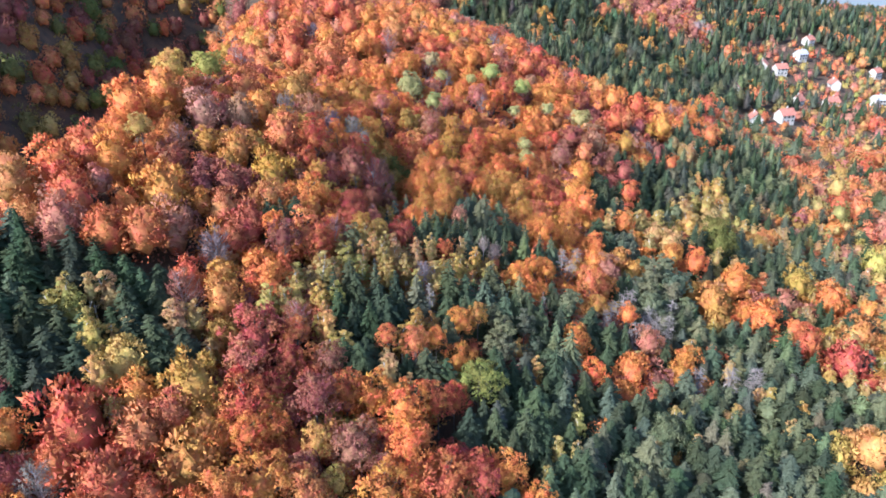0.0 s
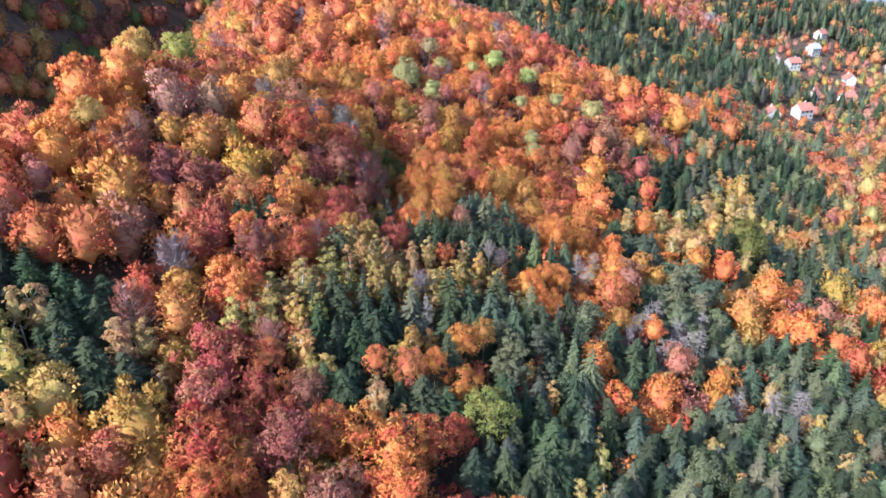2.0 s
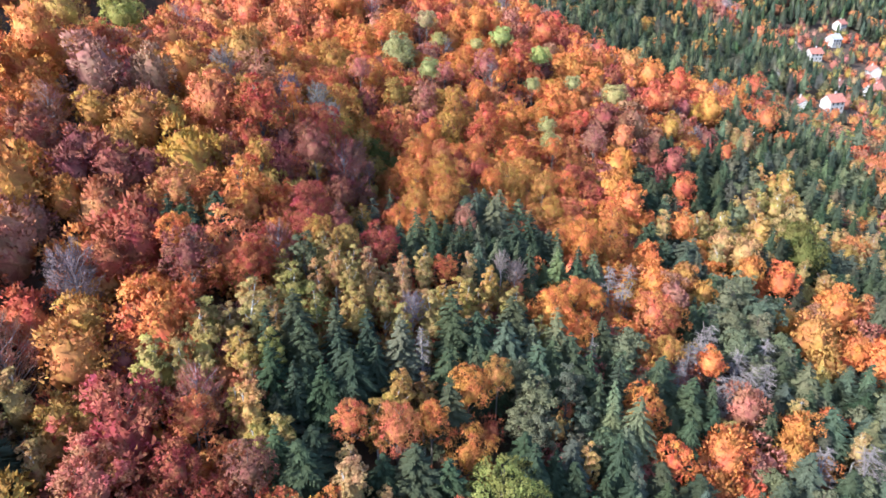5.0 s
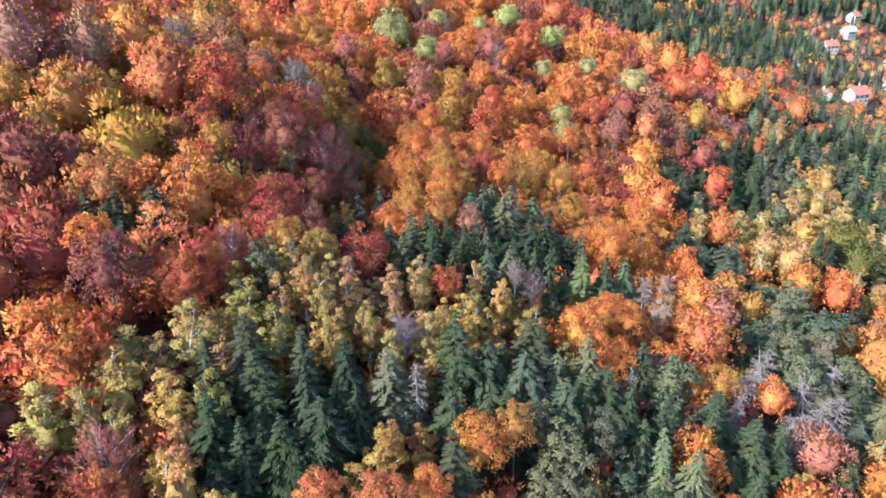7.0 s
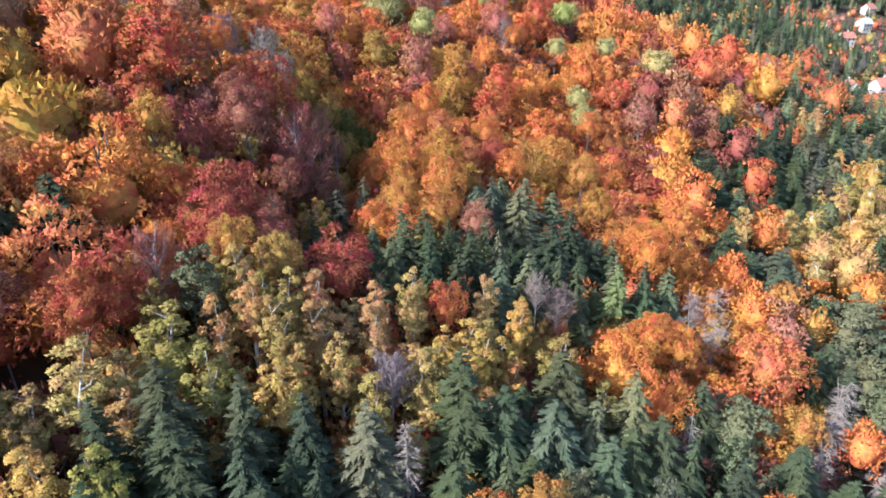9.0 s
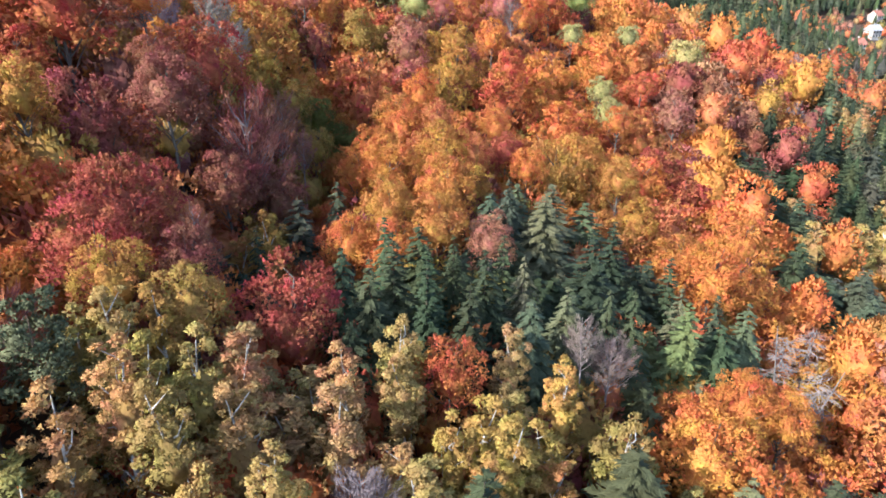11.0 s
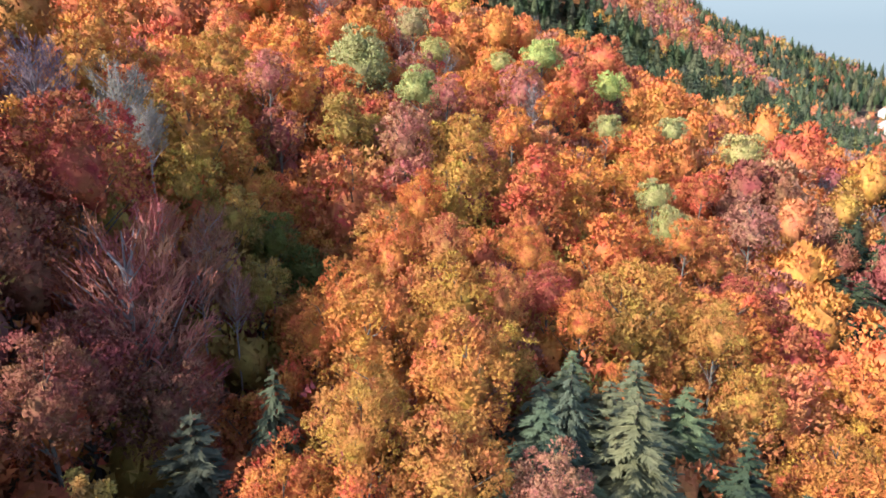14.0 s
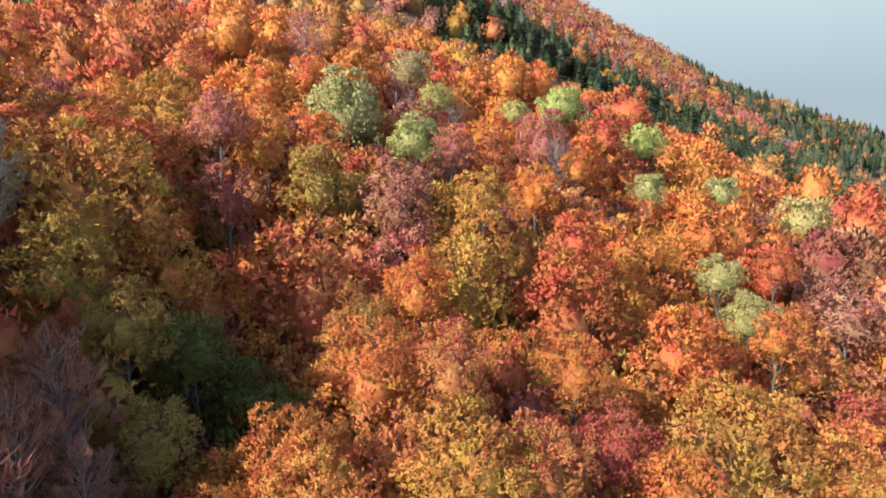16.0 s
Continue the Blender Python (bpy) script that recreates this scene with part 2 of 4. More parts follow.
def broad_crown(r, clumps, leaves, size, wide=5.0, high=6.2, mid=13.0, ragged=0.2, lift=0.3, low=-0.7, run=1, core=0.0):
    """A domed crown of many clumps; each clump is a shell of feathery sprays, with run leaves along each spray."""
    d = dome_points(r, clumps, low)
    c = d * np.array([wide, wide, high]) * (0.76 + ragged * r.uniform(-1, 0.9, (clumps, 1)))
    rc = wide * r.uniform(0.2, 0.36, clumps) * (36 / clumps) ** 0.3
    n = leaves // run
    share = rc ** 2 * (1.1 + d[:, 2])
    pick = r.choice(clumps, n, p=share / share.sum())
    e = unit(r.normal(0, 1, (n, 3)) + d[pick] * 0.8 + np.array([0, 0, 0.3]))
    at = c[pick] + e * (rc[pick] * r.uniform(0.55, 1.1, n))[:, None] * np.array([1, 1, 0.75])
    deep = r.uniform(0, 1, n) < 0.10
    at[deep] *= r.uniform(0.3, 0.8, (deep.sum(), 1))
    at[:, 2] += mid
    way = unit(e + d[pick] * 0.5 + r.normal(0, 0.4, (n, 3)) + np.array([0, 0, lift]))
    face = unit(e * 0.6 + r.normal(0, 0.45, (n, 3)) + np.array([0, 0, 0.6]))
    if run > 1:
        side = unit(np.cross(way, face))
        step = np.arange(run)
        reach = size * (run * 0.30) * r.uniform(0.6, 1.3, n)
        u = (step[None] / run - 0.35) * reach[:, None]
        sign = np.where(step % 2 == 0, 1.0, -1.0)[None, :, None]
        at = (at[:, None] + way[:, None] * u[..., None] + side[:, None] * sign * size * 0.12 + r.normal(0, size * 0.16, (n, run, 3))).reshape(-1, 3)
        out = way[:, None] * 0.75 + side[:, None] * sign * r.uniform(0.3, 1.1, (n, run, 1)) + r.normal(0, 0.3, (n, run, 3))
        way = out.reshape(-1, 3)
        face = (face[:, None] + r.normal(0, 0.35, (n, run, 3))).reshape(-1, 3)
    k = len(at)
    s = size * r.uniform(0.65, 1.35, k)
    bulge = np.repeat(unit(e * 0.9 + d[pick] * 0.4), run, axis=0)
    v, soft = leaf_tris(at, way, face, s, s * r.uniform(0.6, 1.0, k), bulge)
    if core:
        inner = core_tris(r, wide, high, mid, fill=core)
        v, soft = np.concatenate([v, inner]), np.concatenate([soft, unit(inner - np.array([0, 0, mid]))])
    return v, c + np.array([0, 0, mid]), soft


def core_tris(r, wide, high, mid, rings=7, segs=12, fill=0.74):
    """The dense inside of a crown: a lumpy, uneven dome."""
    p = r.uniform(0, 6.28, 4)
    lat = np.linspace(-0.75, 1.5, rings + 1)
    grid = []
    for i, b in enumerate(lat):
        row = []
        for j in range(segs):
            a = 2 * math.pi * (j + 0.5 * (i % 2)) / segs
            q = fill * (1 + 0.16 * math.sin(3 * a + p[0] + 2 * b) + 0.12 * math.sin(5 * a - 4 * b + p[1]) + r.uniform(-0.12, 0.12))
            row.append((wide * q * math.cos(b) * math.cos(a), wide * q * math.cos(b) * math.sin(a), mid + high * q * math.sin(b)))
        grid.append(row)
    out = []
    for i in range(rings):
        for j in range(segs):
            k = (j + 1) % segs
            out += [grid[i][j], grid[i][k], grid[i + 1][j], grid[i][k], grid[i + 1][k], grid[i + 1][j]]
    return np.array(out)


def limbs_to(r, tips, height, girth, split, count):
    """A trunk with a slight sway, and limbs that rise from it to some of the clumps."""
    knee = np.array([[0, 0, -16.0], [r.normal(0, .2), r.normal(0, .2), height * 0.35], [r.normal(0, .4), r.normal(0, .4), height * 0.62], [r.normal(0, .6), r.normal(0, .6), height * 0.93]])
    s, e = list(knee[:-1]), list(knee[1:])
    a, b = [girth, girth * 0.75, girth * 0.5], [girth * 0.75, girth * 0.5, 0.03]
    for tip in tips[r.permutation(len(tips))[:count]]:
        z = max(split * height, tip[2] - 0.8 * math.hypot(tip[0], tip[1]) - 1.0)
        k = np.interp(z, knee[:, 2], np.arange(4))
        i = min(int(k), 2)
        root = knee[i] + (knee[i + 1] - knee[i]) * (k - i)
        elbow = root * 0.5 + tip * 0.5 + r.normal(0, 0.25, 3)
        s += [root, elbow]
        e += [elbow, tip]
        a += [girth * 0.33, girth * 0.2]
        b += [girth * 0.2, 0.02]
    return s, e, a, b


def broadleaf(seed, name, leaves, size, clumps=34, bark=None, material=None, **shape):
    r = np.random.default_rng(seed)
    v, tips, soft = broad_crown(r, clumps, leaves, size, **shape)
    top = float(v[:, 2].max())
    s, e, a, b = limbs_to(r, tips, top, 0.3, 0.3, min(12, clumps))
    tv, tf = rods(s, e, a, b)
    return (mesh_of(name + "_trunk", tv, tf, bark or BARK, smooth=True),
            mesh_of(name + "_crown", v, np.arange(len(v)).reshape(-1, 3), material or LEAF, normals=soft), top)


def spruce_tris(r, whorls, boughs, sprays, height=21.0, wide=2.9, bottom=0.2, droop=0.3, size=1.0, core=0.0):
    """Whorls of boughs that soon reach their full length below the tip; flat sprays lie along both sides of each bough."""
    at, way, face, length, width, bulge = [], [], [], [], [], []
    lump = r.uniform(0, 6.28, 3)
    for i in range(whorls):
        q = (i + 0.35) / whorls                     # 0 at the tip
        z = height * (1 - q * (1 - bottom))
        reach = wide * min(1.0, (q * 1.75) ** 0.85) + 0.12
        n = max(4, int(boughs * (0.5 + 0.5 * min(1, q * 2))))
        for j in range(n):
            t = 2 * math.pi * (j + r.uniform(-.4, .4)) / n + i * 1.1
            out = np.array([math.cos(t), math.sin(t), 0.0])
            side = np.array([-out[1], out[0], 0.0])
            l = reach * r.uniform(0.62, 1.2) * (1 + 0.16 * math.sin(2 * t + lump[0] + 5 * q))
            zz = z + r.normal(0, 0.22)
            rise = r.normal(0.12, 0.08)
            for k in range(sprays):
                u = (k + r.uniform(0.1, 0.9)) / sprays
                p = out * l * u + np.array([0, 0, zz + rise * l * u - droop * l * u * u])
                w = (1.05 - abs(u - 0.5)) * 0.26 * l + 0.1
                flip = 1 if k % 2 else -1
                at.append(p)
                way.append(out * r.uniform(0.6, 1.2) + side * flip * r.uniform(0.25, 1.0) + np.array([0, 0, 0.1 - droop * (0.3 + u) + r.normal(0, .14)]))
                face.append(np.array([0, 0, 1.0]) + out * 0.3 + r.normal(0, 0.3, 3))
                length.append((w + 0.22) * size * r.uniform(0.8, 1.5))
                width.append((w * 0.5 + 0.14) * size)
                bulge.append(out * 0.75 + side * flip * 0.25 + np.array([0, 0, 0.6]))
    at.append(np.array([0, 0, height * 0.975]))
    way.append(np.array([0, 0, 1.0]))
    face.append(np.array([0, 1.0, 0]))
    length.append(1.1)
    width.append(0.2)
    bulge.append(np.array([0, 0.3, 1.0]))
    v, soft = leaf_tris(np.array(at), np.array(way), np.array(face), np.array(length), np.array(width), np.array(bulge), 0.42)
    if core:
        ring = [[(wide * core * min(1.0, (q * 1.6) ** 0.85) * r.uniform(0.75, 1.2) * math.cos(a), wide * core * min(1.0, (q * 1.6) ** 0.85) * r.uniform(0.75, 1.2) * math.sin(a), height * (0.97 - q * (0.97 - bottom)))
                 for a in np.linspace(0, 2 * math.pi, 8)[:-1]] for q in np.linspace(0.02, 1, 6)]
        inner = np.array([p for i in range(5) for j in range(7) for p in (ring[i][j], ring[i + 1][j], ring[i + 1][(j + 1) % 7], ring[i][j], ring[i + 1][(j + 1) % 7], ring[i][(j + 1) % 7])])
        v, soft = np.concatenate([v, inner]), np.concatenate([soft, unit(inner * np.array([1, 1, 0]) + np.array([0, 0, 0.8]))])
    return v, soft


def conifer(seed, name, whorls, boughs, sprays, **shape):
    r = np.random.default_rng(seed)
    v, soft = spruce_tris(r, whorls, boughs, sprays, **shape)
    h = shape.get("height", 21.0)
    tv, tf = rods([(0, 0, -1.5), (0, 0, h * 0.5)], [(0, 0, h * 0.5), (0, 0, h * 0.98)], [0.26, 0.15], [0.15, 0.02])
    return (mesh_of(name + "_trunk", tv, tf, SPRUCE_BARK, smooth=True), mesh_of(name + "_crown", v, np.arange(len(v)).reshape(-1, 3), NEEDLE, normals=soft), h)


def bare_tree(seed, name, wide=4.6, high=6.0, mid=12.5, twigs=1500, upright=0.6, stout=1.0):
    """A broad-leaved tree that has shed its leaves: limbs and a haze of fine twigs."""
    r = np.random.default_rng(seed)
    k = 60
    d = dome_points(r, k, -0.55)
    tips = d * np.array([wide, wide, high]) * r.uniform(0.6, 1.0, (k, 1)) + np.array([0, 0, mid])
    s, e, a, b = limbs_to(r, tips, mid + high, 0.28, 0.3, 46)
    tv, tf = rods(s, e, a, b, 4)
    # each limb ends in a plume of twigs that still holds some leaves
    pick = r.integers(0, k, twigs)
    u = r.uniform(0, 1, twigs) ** 0.7
    back = d[pick] * np.array([1, 1, 0.6]) + np.array([0, 0, 0.7])
    at = tips[pick] - unit(back) * (2.6 * (1 - u))[:, None] + r.normal(0, 1, (twigs, 3)) * (0.16 + 0.3 * (1 - u))[:, None]
    way = unit(back) + r.normal(0, 0.42, (twigs, 3)) + np.array([0, 0, upright * 0.4])
    v, soft = leaf_tris(at, way, r.normal(0, 1, (twigs, 3)), r.uniform(0.35, 0.9, twigs), r.uniform(0.03, 0.1, twigs) * stout, d[pick] + np.array([0, 0, 0.3]))
    return (mesh_of(name + "_trunk", tv, tf, TWIG, smooth=True), mesh_of(name + "_crown", v, np.arange(len(v)).reshape(-1, 3), LEAF, normals=soft), mid + high)


def dead_spruce(seed, name, height=17.0, wide=2.0):
    r = np.random.default_rng(seed)
    s, e, a, b = [(0, 0, -1.5), (0, 0, height * .5)], [(0, 0, height * .5), (r.normal(0, .3), r.normal(0, .3), height)], [0.2, 0.12], [0.12, 0.02]
    n = 130
    z = r.uniform(0.25, 0.97, n) * height
    t = r.uniform(0, 6.283, n)
    l = wide * (1 - z / height) ** 0.5 * r.uniform(0.5, 1.1, n) + 0.3
    for zz, tt, ll in zip(z, t, l):
        s.append((0, 0, zz))
        e.append((ll * math.cos(tt), ll * math.sin(tt), zz - 0.25 * ll))
        a.append(0.045)
        b.append(0.012)
    tv, tf = rods(s, e, a, b, 4)
    m = 700
    k = r.integers(0, n, m)
    u = r.uniform(0.3, 1, m)
    at = np.stack([l[k] * u * np.cos(t[k]), l[k] * u * np.sin(t[k]), z[k] - .25 * l[k] * u], 1)
    way = np.stack([np.cos(t[k]), np.sin(t[k]), np.full(m, -0.5)], 1) + r.normal(0, .5, (m, 3))
    v, _ = leaf_tris(at, way, r.normal(0, 1, (m, 3)), r.uniform(.3, .9, m), r.uniform(.03, .08, m), way)
    return (mesh_of(name + "_trunk", tv, tf, DEAD_WOOD, smooth=True), mesh_of(name + "_crown", v, np.arange(len(v)).reshape(-1, 3), DEAD_WOOD), height)


# each kind in three makes, from close to far; r is the radius of the crown as made
def makes(build, *sets):
    return [[build(seed + i, *args, **shape) for i in range(n)] for seed, n, args, shape in sets]


KIND = {}
KIND["beech"] = dict(r=5.2, makes=makes(broadleaf, (10, 7, ("beech", 17000, 0.18, 60), dict(run=6, core=0.42)), (20, 6, ("beech", 5200, 0.32, 50), dict(run=4, core=0.42)), (30, 5, ("beech", 2600, 0.44, 42), dict(run=2, core=0.46))))
dome = dict(wide=4.8, high=4.4, mid=14.0, ragged=0.24)
KIND["oak"] = dict(r=5.0, makes=makes(broadleaf, (40, 2, ("oak", 11000, 0.21, 70), dict(run=4, **dome)), (44, 3, ("oak", 6000, 0.29, 64), dict(run=2, core=0.55, **dome)), (48, 2, ("oak", 2400, 0.42, 48), dict(core=0.6, **dome))))
slim = dict(wide=2.15, high=8.0, mid=10.4, lift=-0.1, ragged=0.2, low=-0.8, bark=BIRCH_BARK)
KIND["birch"] = dict(r=2.4, makes=makes(broadleaf, (50, 5, ("birch", 8000, 0.19, 56), dict(run=3, core=0.42, **slim)), (55, 3, ("birch", 3000, 0.27, 44), dict(run=2, core=0.55, **slim)), (58, 2, ("birch", 1300, 0.38, 34), dict(core=0.65, **slim))))
clumped = dict(wide=2.8, high=6.4, mid=12.8, ragged=0.3, low=-0.7, bark=SPRUCE_BARK, material=NEEDLE)
KIND["pine"] = dict(r=3.1, makes=makes(broadleaf, (70, 3, ("pine", 7000, 0.24, 48), dict(run=3, **clumped)), (74, 3, ("pine", 3400, 0.33, 44), dict(run=2, core=0.6, **clumped)), (78, 2, ("pine", 1300, 0.6, 32), dict(core=0.7, **clumped))))
KIND["spruce"] = dict(r=2.9, makes=[[conifer(90 + i, "spruce", 24, 9, 22, size=0.82, wide=2.6 + 0.2 * i, droop=0.2 + 0.1 * i) for i in range(4)], [conifer(95 + i, "spruce", 21, 9, 13, size=1.2, wide=2.8, droop=0.2 + 0.1 * i) for i in range(4)],
                                    [conifer(100 + i, "spruce", 15, 8, 8, size=1.6, wide=2.9) for i in range(3)]])
KIND["bare"] = dict(r=4.8, makes=makes(bare_tree, (110, 4, ("bare_beech",), dict(twigs=6500)), (115, 2, ("bare_beech",), dict(twigs=4000, stout=1.2)), (118, 1, ("bare_beech",), dict(twigs=1800, stout=1.8))))
KIND["dead"] = dict(r=1.8, makes=makes(dead_spruce, (120, 3, ("dead_spruce",), {}), (124, 2, ("dead_spruce",), {}), (127, 1, ("dead_spruce",), {})))
CALLED = {"beech": ("beech_tree", "beech"), "oak": ("oak_tree", "oak"), "birch": ("birch_tree", "birch"), "pine": ("pine_tree", "pine"), "spruce": ("spruce_tree", "spruce"),
          "bare": ("bare_tree", "bare tree"), "dead": ("dead_tree", "dead spruce")}
LOOK = {"orange": "bright orange", "amber": "amber-orange", "gold": "golden-yellow", "yellow": "clear yellow", "rust": "rust-red", "copper": "copper-brown", "crimson": "crimson", "plum": "dark plum-red",
        "mauve": "faded pinkish-brown", "pale": "pale green", "olive": "olive-brown", "green": "still green", "birch": "greenish-gold", "straw": "straw-coloured", "moss": "mossy yellow-green", "grey": "grey",
        "spruce": "dark green", "fir": "deep green", "pine": "grey-green", "blue": "bluish-green"}
SAYS = {"beech": "{} autumn beech with a full domed crown on the slope", "oak": "{} rounded broad-leaved tree among the beeches", "birch": "{} slender birch with a thin crown beside spruces",
        "pine": "{} pine with a clumped crown in the conifer stand", "spruce": "{} spruce with drooping boughs in the conifer stand", "bare": "{} leafless beech with upright bare twigs on the slope",
        "dead": "{} dead spruce with bare weathered boughs among living trees"}


def plant(kind, x, y, radius, colour, close, turn, top=None):
    """One tree: its base on the ground, its crown as wide as radius, its tip at the height of the wood there."""
    trunk, crown, height = close
    base = float(ground(x, y))
    tip = (TALL + 1.5 if top is None else top)
    sx = radius / KIND[kind]["r"]
    if kind in ("spruce", "dead"):
        sz, lift = tip / height, 0.0
    else:
        sz = min(max(sx, 0.8 * tip / height), 1.1 * tip / height) if kind in ("birch", "pine") else max(sx * (1.05 + 0.15 * rng.uniform()), 0.55 * tip / height)
        lift = tip - height * sz
    name, category = CALLED[kind]
    tree = new(name)
    tree.matrix_basis = Matrix.Translation((x, y, base)) @ Matrix.Rotation(turn, 4, "Z")
    tree.empty_display_size = 0.5
    c = PAINT[colour]
    j = rng.normal(0, 0.07, 3)
    for piece, me in (("trunk", trunk), ("crown", crown)):
        ob = new(piece, me)
        ob.parent = tree
        ob.matrix_basis = Matrix.Translation((0, 0, lift)) @ Matrix.Diagonal((sx, sx, sz, 1))
        ob.color = (c[0] * (1 + j[0]), c[1] * (1 + j[1]), c[2] * (1 + j[2]), 1)
    return tagged(tree, SAYS[kind].format(LOOK[colour]), category, group="trees of the wood")


# ---- which trees stand where ----
def inside(x, y, cx, cy, rx, ry, turn=0.0):
    c, s = math.cos(radians(turn)), math.sin(radians(turn))
    u, v = (x - cx) * c + (y - cy) * s, -(x - cx) * s + (y - cy) * c
    return (u / rx) ** 2 + (v / ry) ** 2 < 1


def stand(x, y):
    """The kind of stand that covers a place."""
    wob = 5 * noise.noise(Vector((x * 0.045, y * 0.045, 3.1)))
    x, y = x + wob, y - wob
    if 0 < x < 225 and np.interp(x, [0, 30, 55, 100, 140, 175, 225], [385, 340, 298, 296, 330, 380, 415]) < y < np.interp(x, [0, 60, 110, 175, 225], [475, 465, 440, 460, 490]):
        return "band"
    if inside(x, y, 205, 400, 70, 50, 30) or inside(x, y, 300, 520, 80, 60, 40):
        return "village"
    if inside(x, y, -70, 104, 19, 17):
        return "dark"
    if inside(x, y, 8, 156, 25, 6.5, 12):
        return "dark"
    if inside(x, y, -13, 129, 13, 4.5, 25):
        return "birches"
    left = np.interp(y, [60, 80, 96, 108, 128], [22, 14, 1, -20, -20])
    top = np.interp(x, [-25, 0, 18, 24, 44, 50, 74, 90, 100], [126, 137, 140, 138, 138, 165, 167, 146, 122])
    if x > left and y < top and x < 112:
        return "mixed" if x > 55 or noise.noise(Vector((x * .06, y * .06, 9))) > 0.25 else "dark"
    if inside(x, y, 84, 226, 40, 15, 20) or inside(x, y, 118, 262, 32, 26, 30):
        return "mixed"
    if inside(x, y, 190, 440, 26, 75, -25):
        return "band"
    if x > 52 and y < 235:
        return "golden"
    if x > 125 and y < 400:
        return "valley"
    if inside(x, y, 250, 600, 70, 40, 0) or inside(x, y, 330, 640, 120, 40, 0):
        return "band"
    if x > 200 and y > 430 or x > 250 and y > 560:
        return "far_mixed"
    if x < ridge(y) - 40:
        return "ravine"
    return "beeches"


RUSSET = ["orange", "rust", "orange", "copper", "amber", "rust", "mauve", "gold", "crimson", "orange", "copper", "amber"]


def choose(x, y, r):
    s = stand(x, y)
    p = r.uniform()
    n = noise.noise(Vector((x * 0.02, y * 0.02, 5.5)))
    if s == "dark":
        return ("spruce", r.choice(["spruce", "fir", "spruce", "blue"])) if p < 0.93 else ("birch", "birch")
    if s == "band":
        return ("spruce", r.choice(["spruce", "fir", "blue", "pine"])) if p < 0.88 else ("beech", r.choice(["gold", "copper"]))
    if s == "mixed":
        if p < 0.72:
            return "spruce", r.choice(["fir", "blue", "spruce", "pine"])
        if p < 0.88:
            return "pine", "pine"
        return ("birch", r.choice(["birch", "yellow", "straw"])) if p < 0.96 else ("beech", "orange")
    if s == "birches":
        return ("birch", r.choice(["birch", "moss", "birch", "yellow", "olive"])) if p < 0.9 else ("spruce", "spruce")
    if s == "golden":
        if p < 0.26:
            return "spruce", r.choice(["fir", "blue", "spruce"])
        return ("birch", r.choice(["straw", "birch"])) if p < 0.46 else ("beech", r.choice(["amber", "orange", "copper", "mauve", "copper", "olive"]))
    if s in ("valley", "village"):
        if p < 0.26:
            return "spruce", r.choice(["fir", "blue", "pine"])
        return "beech", r.choice(["straw", "copper", "mauve", "moss", "mauve", "rust", "olive", "copper"])
    if s == "far_mixed":
        return ("spruce", r.choice(["spruce", "fir", "blue"])) if p < 0.68 else ("beech", r.choice(["mauve", "copper", "olive", "straw"]))
    if s == "ravine":
        return "beech", r.choice(["rust", "copper", "plum", "olive", "plum", "green"])
    if p < 0.05:
        return "bare", r.choice(["grey", "mauve"])
    # far slope: red-brown beeches, dulled further in colour to stand in for haze
    if y > 330:
        return "beech", r.choice(["mauve", "plum", "rust", "mauve", "olive", "plum", "copper"])
    k = int(np.clip(p * 12 + n * 7, 0, 11))
    order = ["crimson", "plum", "rust", "mauve", "rust", "copper", "orange", "orange", "amber", "orange", "gold", "amber"]
    return "beech", order[k]


PLANTED = []   # x, y, radius, kind, colour, height
PLANTED += [
    (3.4, 210.7, 2.6, "beech", "gold", 15.5), (11, 206.7, 3.1, "beech", "rust", 16), (27.3, 203.1, 2.4, "beech", "orange", 15.1), (45.2, 227.2, 3.8, "beech", "plum", 17),
    (39.3, 212.7, 3.6, "beech", "mauve", 16.9), (-19.6, 210.3, 2.7, "beech", "mauve", 15.3), (44.6, 262.7, 5, "beech", "amber", 17), (22.7, 242.8, 3.6, "beech", "rust", 17),
    (12.1, 232.2, 3.5, "beech", "mauve", 16.8), (67.4, 253.8, 4.1, "beech", "rust", 17), (-40.6, 251.1, 5, "beech", "rust", 17), (-56.8, 255.2, 5, "beech", "rust", 17),
    (-30, 252.5, 4, "beech", "orange", 17), (9.3, 217.6, 2.6, "beech", "orange", 15.5), (35.6, 219.6, 2.3, "beech", "rust", 15.1), (49.9, 227.5, 3.1, "beech", "plum", 16.3),
    (49, 220.2, 3.3, "beech", "copper", 16.6), (-52.6, 236.9, 4.2, "beech", "copper", 17), (5.5, 223.3, 2.4, "beech", "rust", 15.3), (0.9, 221.1, 2.4, "beech", "mauve", 15.3),
    (-16, 234.2, 2.8, "beech", "orange", 16), (11.1, 257.2, 3.5, "beech", "orange", 17), (16.1, 259.6, 3.1, "beech", "orange", 16.5), (70.6, 274, 5, "beech", "orange", 17),
]
